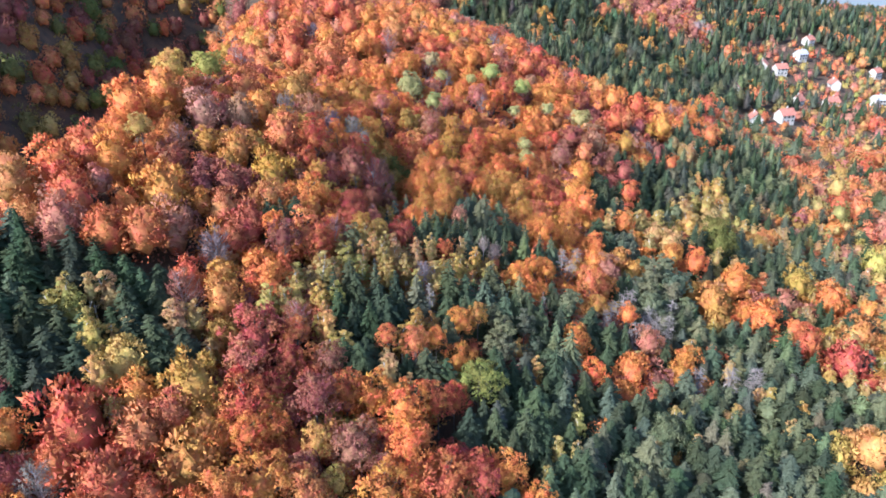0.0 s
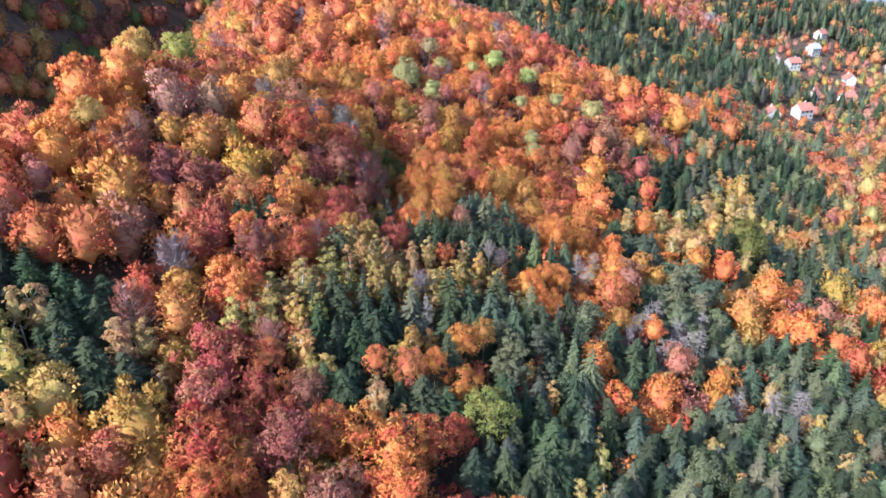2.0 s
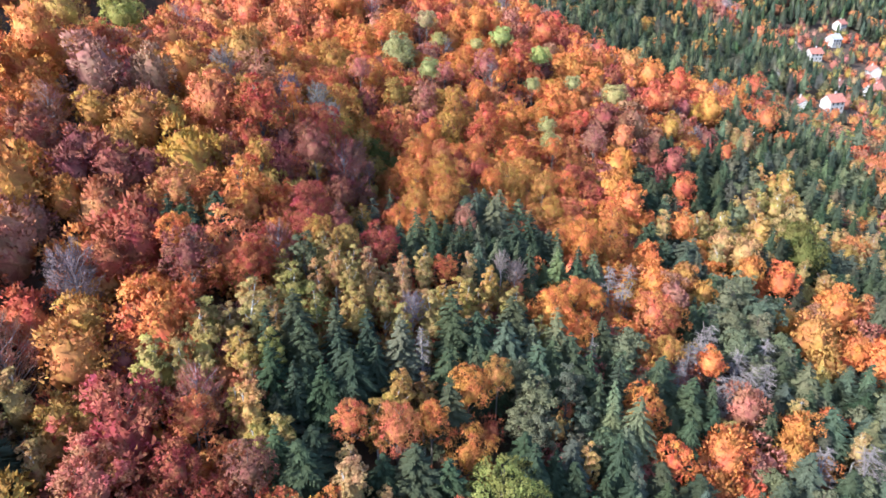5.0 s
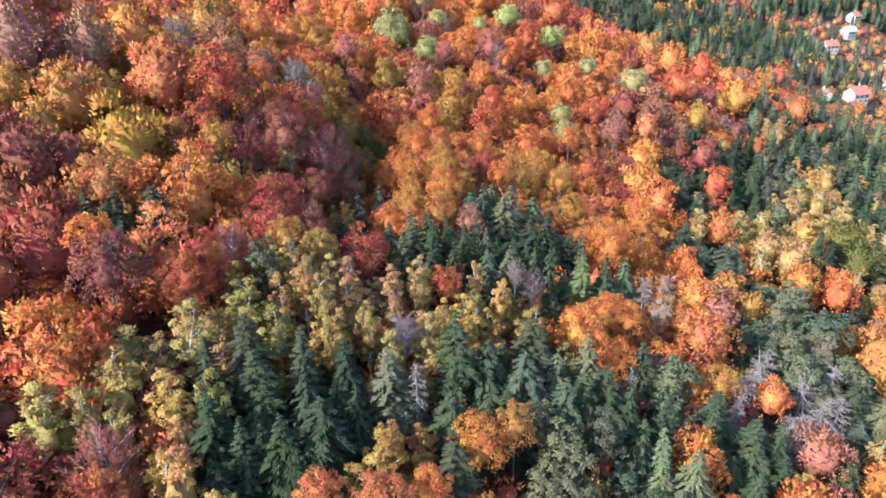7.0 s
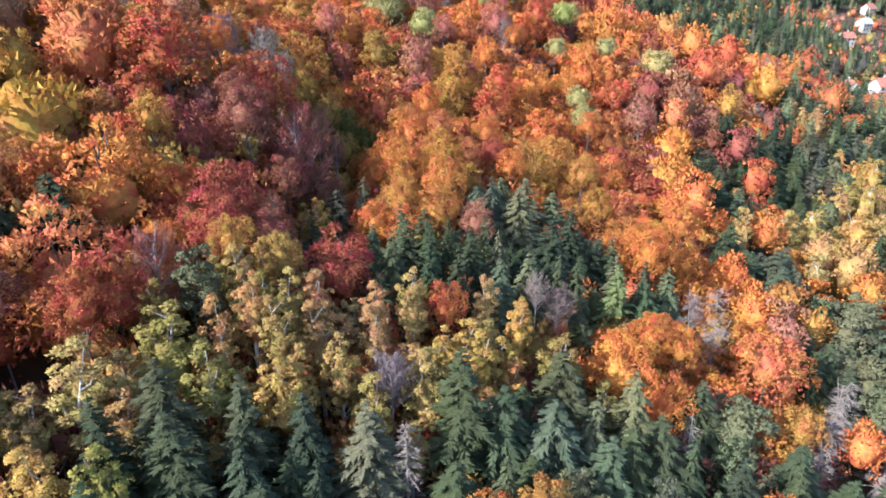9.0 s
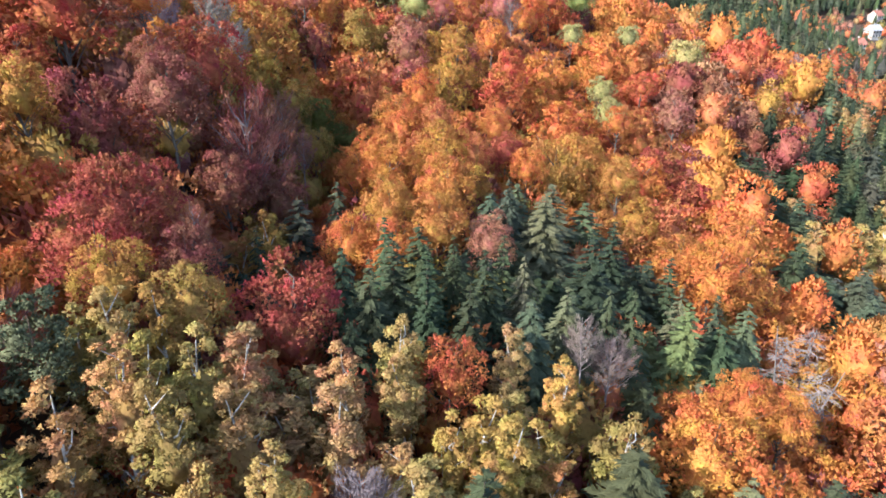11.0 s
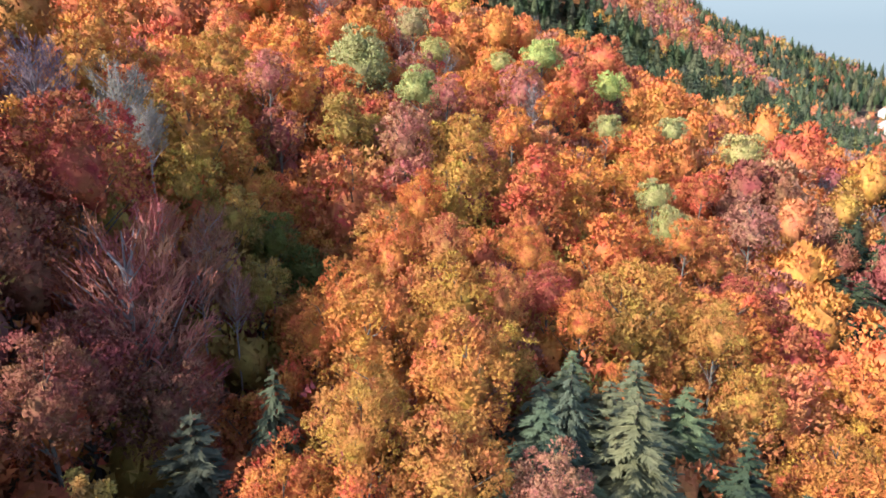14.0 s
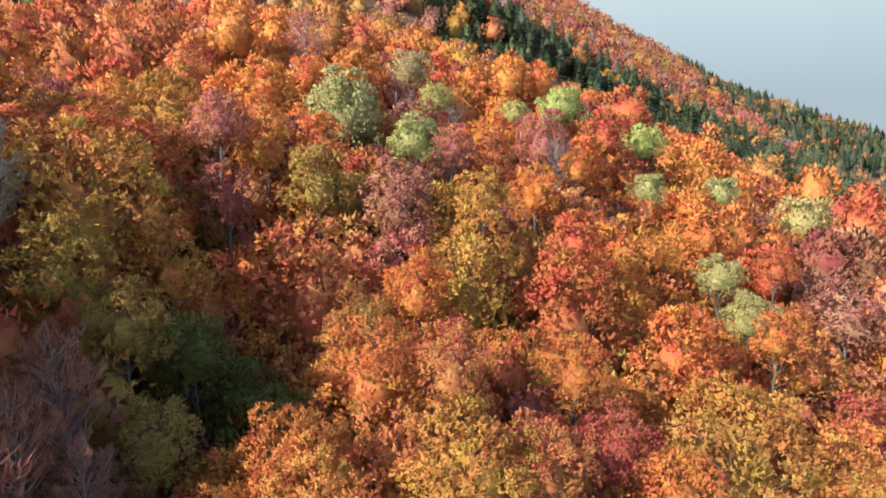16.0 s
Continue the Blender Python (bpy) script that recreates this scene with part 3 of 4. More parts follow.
PLANTED += [
    (81, 275.7, 5, "beech", "rust", 17), (33.3, 269.9, 4.6, "beech", "rust", 17), (15.7, 228.1, 2.3, "beech", "orange", 15), (-11.2, 229.6, 5.5, "oak", "pale", 16),
    (-4.2, 247.4, 3.1, "oak", "pale", 14.9), (-2.9, 222, 3.4, "oak", "pale", 15.1), (-0.7, 239.3, 2.4, "oak", "pale", 13.8), (10, 242.9, 2.1, "oak", "pale", 13.4),
    (17.9, 250.9, 3.6, "oak", "pale", 15.4), (29.3, 248.6, 3.3, "oak", "pale", 15.2), (25.4, 232.1, 2.3, "oak", "pale", 13.7), (38.3, 240.6, 2.6, "oak", "pale", 14.3),
    (51.1, 242.3, 4, "oak", "pale", 16), (27.4, 214.7, 2.5, "oak", "pale", 14), (27.3, 208, 2.5, "oak", "pale", 14), (-22.1, 181.9, 1.6, "bare", "grey", 13.8),
    (-16.9, 175, 2.1, "bare", "mauve", 13.5), (-18.9, 174.8, 1.7, "bare", "mauve", 13.1), (-20.5, 256.6, 4.1, "bare", "mauve", 17), (14, 230.6, 2.3, "bare", "grey", 15.2),
    (-14.7, 175.4, 1.6, "bare", "mauve", 13.8), (-14, 151.2, 1.5, "spruce", "spruce", 13.5), (-4.5, 152.3, 1.5, "spruce", "fir", 13.5), (0.7, 150.6, 1.5, "spruce", "spruce", 13.5),
]
PLANTED += [
    (4.8, 153.4, 1.5, "spruce", "fir", 13.5), (11.5, 169.6, 2.9, "spruce", "pine", 13.5), (6.6, 165.9, 1.6, "spruce", "blue", 13.5), (17.2, 165.7, 2, "spruce", "spruce", 13.5),
    (6.2, 151.5, 1.5, "spruce", "pine", 13.5), (13.2, 151.7, 1.5, "spruce", "fir", 13.5), (22.1, 162.5, 1.8, "spruce", "fir", 13.5), (-1.2, 148.6, 1.5, "spruce", "spruce", 13.5),
    (52.6, 208.7, 2.7, "spruce", "spruce", 13.5), (65.6, 217.7, 3.2, "spruce", "spruce", 13.5), (68.2, 228.7, 2.8, "spruce", "spruce", 13.5), (54.9, 198.1, 2.5, "spruce", "blue", 13.5),
    # plum beeches at x -22.4 and -24.1: dark colour painted for gully shade
    (21.4, 157.3, 1.6, "spruce", "pine", 13.5), (25.6, 158.9, 1.6, "spruce", "fir", 13.5), (-13.5, 153.1, 1.6, "birch", "olive", 15.4), (-22.4, 160.3, 3.3, "beech", "plum", 15.2),
    (-24.1, 163.4, 2.3, "beech", "plum", 14.5), (43.9, 191.4, 4.3, "beech", "orange", 17), (21.8, 181.3, 2.7, "beech", "gold", 15.7), (36.2, 176.2, 2.9, "beech", "amber", 16.1),
    (-28.6, 173.4, 2.3, "beech", "orange", 15.3), (63.1, 219, 3.3, "beech", "plum", 16.5), (-17, 147.5, 1.6, "bare", "mauve", 13.8), (-17.1, 178.4, 2.2, "bare", "mauve", 14.2),
]
PLANTED += [
    (-48.8, 175, 4.5, "beech", "amber", 17), (-52.3, 168.5, 4.8, "beech", "mauve", 17), (-42.3, 171.8, 2.9, "beech", "gold", 15.9), (-44.2, 198.4, 3.6, "beech", "gold", 17),
    (-37.9, 184.3, 4.7, "beech", "mauve", 17), (-36.9, 207.2, 3.7, "beech", "amber", 17), (-35.8, 170.2, 2.8, "beech", "olive", 15.8), (-33.4, 166.8, 5, "beech", "rust", 17),
    (-35.6, 128.4, 2.7, "beech", "orange", 14.9), (-33.2, 125.5, 3.5, "beech", "plum", 15.6), (-26.2, 126.9, 2.6, "beech", "rust", 14.7), (22.3, 145.1, 2.7, "beech", "orange", 15.2),
    (25.6, 145.3, 2.4, "beech", "amber", 14.8), (37.2, 147.4, 3.8, "beech", "copper", 16.8), (43.9, 157.5, 3.3, "beech", "mauve", 16.3), (41.2, 159.8, 3.3, "beech", "orange", 16.4),
    (37.8, 139.7, 2.5, "beech", "gold", 14.9), (45.8, 140.7, 2.6, "beech", "amber", 15.1), (7.5, 121.4, 2.3, "beech", "gold", 14.4), (27.8, 165.1, 3.7, "beech", "orange", 17),
    (56.1, 188.9, 3.1, "beech", "amber", 16.1), (89.7, 265.9, 5, "beech", "amber", 17), (68.1, 239, 3.3, "beech", "gold", 16.3), (55, 234.6, 5, "beech", "mauve", 17),
]
PLANTED += [
    (129.5, 322, 5, "beech", "rust", 17), (113.9, 274.7, 5, "beech", "rust", 17), (62.5, 208, 3.5, "beech", "rust", 16.5), (69.7, 183.9, 3.8, "beech", "straw", 17),
    (91.3, 207.1, 3.9, "beech", "straw", 17), (75.3, 176.2, 3.8, "beech", "orange", 17), (67.8, 176.3, 3.6, "beech", "amber", 16.9), (65.6, 187, 3.2, "beech", "straw", 16.1),
    (48.9, 132.6, 3.4, "beech", "mauve", 16.2), (90.8, 201.5, 5, "oak", "green", 17), (-43.4, 181, 3.6, "bare", "grey", 17), (-33.5, 128, 1.6, "bare", "grey", 13.6),
    (9.9, 146.1, 1.6, "bare", "grey", 14), (-15.2, 130.8, 1.6, "birch", "birch", 14.9), (-13, 129.7, 1.7, "birch", "moss", 14.8), (98.5, 254.2, 2.7, "birch", "straw", 14.8),
    (102.9, 233.4, 2.7, "birch", "yellow", 14.7), (82.8, 203.9, 2.7, "birch", "yellow", 14.8), (94.2, 220, 2.7, "birch", "birch", 14.7), (83.1, 212.2, 2.7, "birch", "birch", 14.6),
    (63, 194.1, 2.7, "birch", "birch", 14.6), (50.8, 186.9, 2.4, "birch", "birch", 15), (69.6, 198, 2.7, "birch", "birch", 14.9), (99.9, 217.3, 2.7, "birch", "birch", 14.9),
]
PLANTED += [
    (12.7, 122.2, 3.5, "pine", "pine", 13.9), (18.2, 124.6, 2.2, "pine", "blue", 14.6), (65.1, 162.6, 4.4, "pine", "blue", 14.5), (53.9, 148.1, 3.4, "pine", "pine", 14.6),
    (-17.8, 112.4, 1.6, "spruce", "spruce", 13.5), (13.5, 132, 1.8, "spruce", "pine", 13.5), (35.3, 135.2, 2.9, "spruce", "fir", 13.5), (48.5, 197.6, 2.9, "spruce", "spruce", 13.5),
    (53.1, 204.3, 2.5, "spruce", "fir", 13.5), (60.6, 211, 3.2, "spruce", "spruce", 13.5), (68.7, 211.5, 3.2, "spruce", "fir", 13.5), (76.4, 220.1, 3.2, "spruce", "fir", 13.5),
    (79.5, 217.7, 3.2, "spruce", "blue", 13.5), (74.6, 228, 3.2, "spruce", "spruce", 13.5), (104.6, 253.9, 3.2, "spruce", "spruce", 13.5), (106.4, 247.5, 3.2, "spruce", "blue", 13.5),
    (121.2, 265.1, 3.2, "spruce", "spruce", 13.5), (126.9, 262.3, 3.2, "spruce", "spruce", 13.5), (111.5, 241.5, 3.2, "spruce", "fir", 13.5), (114.1, 237.6, 3.2, "spruce", "blue", 13.5),
    (53.7, 179, 3.2, "spruce", "blue", 13.5), (44, 178.3, 2.3, "spruce", "fir", 13.5), (78.6, 180.9, 3.2, "spruce", "fir", 13.5), (49.2, 155.1, 2.3, "spruce", "fir", 13.5),
]
PLANTED += [
    (-8.5, 118.7, 1.5, "spruce", "spruce", 13.5), (4.7, 123.2, 1.5, "spruce", "fir", 13.5), (23, 126.6, 1.8, "spruce", "fir", 13.5), (25.4, 126.4, 1.9, "spruce", "pine", 13.5),
    (38.7, 130.7, 2.5, "spruce", "fir", 13.5), (-35.4, 133.9, 1.5, "spruce", "spruce", 13.5), (22.7, 131.5, 1.5, "spruce", "fir", 13.5), (31.6, 156.8, 2.1, "dead", "grey", 13.5),
    (36, 159.9, 2.4, "dead", "grey", 13.5), (23.4, 134.1, 1.5, "dead", "grey", 13.5), (53.4, 140.9, 2.6, "dead", "grey", 13.5), (39.5, 137.3, 1.5, "dead", "grey", 13.5),
    (-2.8, 123.3, 1.5, "dead", "grey", 13.5), (-31.2, 82.8, 3.1, "beech", "orange", 15.2), (-22.1, 92.4, 4.4, "beech", "plum", 16.2), (-6.6, 95.6, 5, "beech", "orange", 16.1),
    (-5.8, 88.4, 4.3, "beech", "orange", 16.1), (7.3, 84.8, 2.7, "beech", "crimson", 14.8), (-20.7, 101.3, 2.9, "beech", "plum", 14.5), (-77.9, 127, 5, "beech", "orange", 16.4),
    (-74.4, 134.5, 5, "beech", "rust", 16.6), (-73.5, 154.2, 5, "beech", "orange", 17), (-70, 166.2, 5, "beech", "amber", 17), (-59.8, 163.3, 5, "beech", "mauve", 17),
]
PLANTED += [
    (-58.2, 193.7, 5, "beech", "rust", 17), (-44.8, 207.5, 4.5, "beech", "gold", 17), (-41, 164.7, 5, "beech", "copper", 17), (-69.7, 133.7, 5, "beech", "orange", 16.6),
    (-72.9, 121.9, 5, "beech", "rust", 16.2), (-71.9, 114.4, 5, "beech", "mauve", 16.6), (-64.4, 115.5, 5, "beech", "rust", 16.4), (-57.7, 116.7, 5, "beech", "rust", 16.7),
    (-5.5, 110.1, 3, "beech", "copper", 14.7), (101.2, 136.7, 5, "beech", "crimson", 17), (87.1, 154, 5, "beech", "orange", 17), (87.1, 173.9, 5, "beech", "orange", 17),
    (74.7, 159.8, 4.5, "beech", "gold", 17), (110, 181.1, 5, "beech", "gold", 17), (116, 172.1, 5, "beech", "amber", 17), (111.5, 149.7, 5, "beech", "gold", 17),
    (145.3, 197.9, 5, "beech", "yellow", 17), (161.3, 254.5, 5, "beech", "yellow", 16.6), (89.8, 106.2, 4.6, "beech", "yellow", 17), (94.4, 143.9, 3.6, "beech", "rust", 16.5),
    (-83.3, 121.1, 5, "beech", "copper", 17), (-162.1, 237.7, 5, "beech", "orange", 13.6), (-41.1, 241, 5, "beech", "copper", 17), (-57.1, 262.4, 5, "beech", "rust", 16.8),
]
PLANTED += [
    (-36.4, 270.7, 5, "beech", "rust", 16.8), (-18.6, 269, 5, "beech", "copper", 16.4), (-45.2, 287.1, 5, "beech", "rust", 16.8), (-159.7, 263.4, 5, "oak", "yellow", 14),
    (-154.9, 305, 5, "oak", "yellow", 13.1), (-73.7, 182.9, 5, "oak", "yellow", 17), (-69.2, 198.9, 5, "oak", "moss", 17), (-67.1, 143.5, 3, "oak", "yellow", 15.6),
    (89.9, 193.2, 5, "oak", "green", 17), (-56, 87.9, 2.5, "birch", "yellow", 14), (-59.2, 94.2, 2.6, "birch", "yellow", 14.1), (52.1, 144.2, 3, "dead", "grey", 13.5),
    (59.7, 149.6, 3.1, "dead", "grey", 13.5), (68.4, 128.3, 2.9, "dead", "grey", 13.5), (74.1, 128.9, 3, "dead", "grey", 13.5), (-60.5, 94.6, 2.7, "spruce", "fir", 13.5),
    (-59.5, 89.7, 2.9, "spruce", "spruce", 13.5), (-56.7, 102.4, 2.5, "spruce", "fir", 13.5), (-66.3, 105.3, 2.6, "spruce", "spruce", 13.5), (-62.5, 107, 2.6, "spruce", "spruce", 13.5),
    (-67.8, 86.5, 2.6, "spruce", "spruce", 13.5), (123.9, 195.2, 3.2, "spruce", "blue", 13.5), (132.1, 183.3, 3.2, "spruce", "blue", 13.5), (96.7, 195, 3.2, "spruce", "blue", 13.5),
]
PLANTED += [
    (102.2, 198.8, 3.2, "spruce", "blue", 13.5), (106.9, 191.9, 3.2, "spruce", "fir", 13.5), (-22.5, 191.9, 5.1, "beech", "gold", 14.1), (-10.2, 202, 6.2, "beech", "copper", 14.6),
    (-4.5, 211.1, 3.8, "beech", "mauve", 13.6), (-11.4, 210.7, 3.3, "beech", "olive", 13.4), (-17, 215.5, 3.5, "beech", "amber", 13.5), (-4.4, 185.4, 3.2, "beech", "amber", 13.3),
    (0.3, 176.5, 3.5, "beech", "gold", 13.4), (-7.2, 178.2, 2.7, "beech", "orange", 13.1), (2.9, 206.6, 3.3, "beech", "gold", 13.4), (9.2, 201.3, 4.8, "beech", "rust", 14),
    (7.5, 189.3, 2.4, "beech", "amber", 13), (17.8, 200.1, 4.1, "beech", "orange", 13.7), (18.7, 190.2, 4.6, "beech", "gold", 14), (17.9, 216.4, 4.3, "beech", "orange", 13.8),
    (8.1, 181.7, 2.4, "beech", "crimson", 13), (31.7, 198, 2.6, "beech", "crimson", 13.1), (31.5, 205.7, 3.4, "beech", "copper", 13.4), (-17.8, 192.8, 2.5, "beech", "amber", 13.1),
    (-17.3, 185.2, 2.5, "beech", "olive", 13.1), (-15, 188.4, 2.4, "beech", "green", 13), (-14.3, 180.7, 2.4, "beech", "olive", 13), (36, 232.6, 4.2, "beech", "orange", 13.8),
]
PLANTED += [
    (9.4, 222, 3.3, "beech", "copper", 13.4), (-0.1, 185, 2.4, "beech", "copper", 13), (33.6, 237.7, 3.7, "beech", "amber", 13.6), (5.6, 235.4, 3.9, "beech", "amber", 13.6),
    (-17.7, 205, 2.7, "beech", "plum", 13.1), (3.6, 178, 2.4, "beech", "copper", 13), (10.3, 179.8, 2.4, "beech", "amber", 13), (23.6, 188.5, 3.1, "beech", "amber", 13.3),
    (41.8, 222.9, 4.1, "beech", "plum", 13.7), (66.9, 286.5, 5.2, "beech", "copper", 14.2), (18.5, 238.7, 3.7, "beech", "orange", 13.6), (-21.8, 215.9, 2.9, "beech", "copper", 13.2),
    (-28.3, 222.1, 4.1, "beech", "gold", 13.7), (-25.3, 199.4, 2.4, "beech", "rust", 13), (-25.9, 187.1, 3.4, "bare", "grey", 13.4), (-31.7, 185.7, 3.5, "bare", "grey", 13.5),
    (-23.8, 174.1, 4.6, "beech", "crimson", 13.9), (-18.9, 169.5, 5.9, "bare", "mauve", 14.5), (0.5, 166.6, 3.5, "beech", "amber", 13.5), (-4.6, 160.5, 2.4, "beech", "gold", 13),
    (-0.4, 158.2, 2.8, "beech", "gold", 13.2), (-7.6, 156.8, 2.4, "beech", "amber", 13), (28.3, 191.8, 3.8, "beech", "amber", 13.6), (31.4, 230.1, 4.2, "beech", "orange", 13.8),
]
PLANTED += [
    (41.1, 256.9, 4.4, "beech", "amber", 13.9), (45.9, 212.7, 5.1, "beech", "orange", 14.1), (41.8, 201, 4.4, "beech", "amber", 13.9), (27.9, 179.9, 3.9, "beech", "copper", 13.6),
    (26.6, 171.5, 3.5, "beech", "amber", 13.5), (38.3, 186, 3.6, "beech", "amber", 13.5), (23.3, 177.6, 3, "beech", "gold", 13.3), (4.1, 157.8, 2.4, "beech", "mauve", 13),
    # plum beech at x -18.2: its dark colour stands in for gully shade
    (-21.5, 235.2, 4.2, "beech", "orange", 13.8), (-12.6, 246.9, 4.6, "beech", "amber", 13.9), (38.6, 225.9, 3.3, "beech", "rust", 13.4), (-18.2, 159, 2.7, "beech", "plum", 13.1),
    (-15, 163.8, 2.7, "beech", "plum", 13.1), (-9, 174.2, 2.4, "beech", "amber", 13), (-10.1, 142.6, 4.2, "beech", "crimson", 13.8), (-18.7, 138.9, 2.4, "beech", "gold", 13),
    (-14.6, 138.6, 2.4, "beech", "olive", 13), (-21.8, 147, 3.7, "beech", "crimson", 13.5), (-16.5, 144, 2.4, "beech", "plum", 13), (-12.7, 160.7, 2.9, "spruce", "blue", 13.8),
    (-7, 145.6, 1.8, "spruce", "fir", 13.8), (-3.7, 148.3, 1.8, "spruce", "fir", 13.8), (3, 149.5, 2, "spruce", "spruce", 13.8), (9.9, 164.3, 3.1, "spruce", "pine", 13.8),
]
PLANTED += [
    (13.5, 159.1, 2.9, "spruce", "spruce", 13.8), (5.9, 145.6, 2.3, "spruce", "blue", 13.8), (15.5, 152.4, 1.8, "spruce", "fir", 13.8), (20.8, 153.9, 2.6, "spruce", "pine", 13.8),
    (28.5, 158.7, 2.2, "spruce", "pine", 13.8), (-5, 144.1, 1.8, "spruce", "fir", 13.8), (14.1, 183.2, 4.7, "beech", "gold", 14), (-15, 133.1, 1.6, "birch", "moss", 13.2),
    (-13, 134.6, 1.6, "birch", "birch", 13.2), (-11, 135.1, 1.6, "birch", "straw", 13.2), (-17.4, 135.5, 1.6, "birch", "birch", 13.2), (-6, 136.6, 1.6, "birch", "straw", 13.2),
    (-3, 140.1, 1.6, "birch", "birch", 13.2), (0.2, 140.3, 2.4, "beech", "rust", 13), (4.3, 142.9, 1.6, "birch", "birch", 13.2), (7.4, 140.8, 1.6, "birch", "yellow", 13.2),
    (-2.9, 137.2, 1.6, "birch", "birch", 13.2), (12.5, 147.1, 2.2, "bare", "grey", 12.9), (34.9, 170, 3.4, "beech", "amber", 13.4), (-15.6, 136.5, 1.6, "birch", "olive", 13.2),
    (43.6, 173.8, 3.6, "beech", "orange", 13.5), (1.6, 144.7, 1.8, "spruce", "spruce", 13.8), (-1.3, 145.3, 1.8, "spruce", "spruce", 13.8), (-30.2, 132.1, 5.7, "beech", "copper", 14.4),
]
PLANTED += [
    (-31.3, 143.9, 6.2, "beech", "amber", 14.6), (-24.2, 134.4, 3.7, "bare", "mauve", 13.5), (-30.5, 153.7, 2.5, "beech", "gold", 13), (-20.7, 127.2, 2.7, "birch", "moss", 13.2),
    (-17.6, 129.3, 1.9, "birch", "straw", 13.2), (-24.8, 122.7, 2.7, "birch", "straw", 13.2), (-19.8, 132.7, 2, "pine", "pine", 13.8), (-10.5, 132.3, 2.1, "birch", "birch", 13.2),
    (-12.1, 125.9, 2.3, "birch", "yellow", 13.2), (-6, 133.8, 1.9, "birch", "straw", 13.2), (3.6, 135.6, 1.8, "birch", "yellow", 13.2), (-1.7, 130.8, 2.3, "birch", "straw", 13.2),
    (-4.4, 130, 2.2, "bare", "grey", 12.9), (-8.3, 129.2, 1.6, "birch", "birch", 13.2), (-24.7, 115.5, 2.2, "birch", "yellow", 13.2), (-21.4, 116.4, 1.9, "birch", "moss", 13.2),
    (-17.9, 118.7, 2.5, "spruce", "fir", 13.8), (-14.2, 122.7, 2.2, "spruce", "fir", 13.8), (-5.7, 123.4, 2.7, "spruce", "pine", 13.8), (4.9, 129.1, 2.8, "spruce", "fir", 13.8),
    (9.3, 129.4, 3.3, "spruce", "blue", 13.8), (13.9, 127.8, 2.8, "spruce", "blue", 13.8), (16.4, 129.8, 2.5, "spruce", "fir", 13.8), (30.2, 138.3, 3.2, "pine", "pine", 13.8),
]
PLANTED += [
    (-10, 122.8, 2, "spruce", "spruce", 13.8), (-22.2, 118.7, 1.8, "spruce", "spruce", 13.8), (-13.2, 118.3, 1.8, "spruce", "spruce", 13.8), (11.2, 138.6, 2.3, "birch", "moss", 13.2),
    (18.2, 141.1, 4, "beech", "amber", 13.7), (21.8, 138.8, 3.4, "beech", "orange", 13.4), (32.9, 152.7, 2.6, "dead", "grey", 13.5), (38.7, 154.7, 3.5, "beech", "amber", 13.5),
    (41.6, 151.2, 3.4, "beech", "orange", 13.4), (50.1, 168.6, 3.7, "beech", "gold", 13.6), (58.4, 165.4, 3.2, "pine", "pine", 13.8), (48.9, 149.4, 2.6, "dead", "grey", 13.5),
    (-35.2, 118, 7, "beech", "orange", 14.9), (-42.1, 130, 5.2, "beech", "crimson", 14.2), (-49.9, 155.3, 4.5, "beech", "gold", 13.9), (-41.5, 150.9, 6.5, "beech", "amber", 14.7),
    (-48.7, 141.2, 4.5, "beech", "plum", 13.9), (-39, 139.5, 3.2, "beech", "copper", 13.4), (-29.5, 115.9, 2.3, "birch", "birch", 13.2), (-28.2, 109.5, 3.9, "bare", "mauve", 13.7),
    (-27.7, 105.9, 2.6, "beech", "copper", 13.1), (-22.2, 108.6, 2.3, "birch", "yellow", 13.2), (-20.8, 113.6, 2.5, "spruce", "spruce", 13.8), (-14.5, 113.3, 2.5, "spruce", "spruce", 13.8),
]
PLANTED += [
    (3.7, 119.7, 3.2, "beech", "amber", 13.3), (-5.6, 115.2, 2.5, "birch", "olive", 13.2), (30.7, 127.7, 3.9, "beech", "orange", 13.6), (-11.1, 110.1, 2.4, "beech", "copper", 13),
    (10.8, 135.3, 3.3, "spruce", "fir", 13.8), (62, 157.5, 3.2, "pine", "pine", 13.8), (45.6, 145.5, 2.6, "dead", "grey", 13.5), (46.4, 136, 2.6, "dead", "grey", 13.5),
    (-1.4, 112.7, 2.4, "beech", "amber", 13), (-35.1, 104.6, 7, "beech", "crimson", 14.9), (-27.9, 100.1, 2.8, "beech", "crimson", 13.2), (-42.8, 92.2, 5.5, "beech", "gold", 14.3),
    (-46.1, 120.4, 4.3, "bare", "grey", 13.8), (-49.1, 109.2, 4.6, "bare", "mauve", 13.9), (-42.3, 110.6, 4.2, "beech", "gold", 13.8), (-48, 102.2, 2.7, "birch", "straw", 13.2),
    (-17.6, 97.1, 3.7, "beech", "rust", 13.5), (-13.1, 97.7, 4.2, "beech", "orange", 13.8), (-35.3, 97.5, 4.2, "beech", "mauve", 13.8), (-1, 100.1, 3.5, "beech", "rust", 13.5),
    (-10.3, 102.8, 2.7, "birch", "straw", 13.2), (7.4, 107.1, 5, "oak", "moss", 14.1), (-15.8, 103.1, 3.2, "spruce", "fir", 13.8), (-3.2, 106.2, 3.3, "spruce", "fir", 13.8),
]
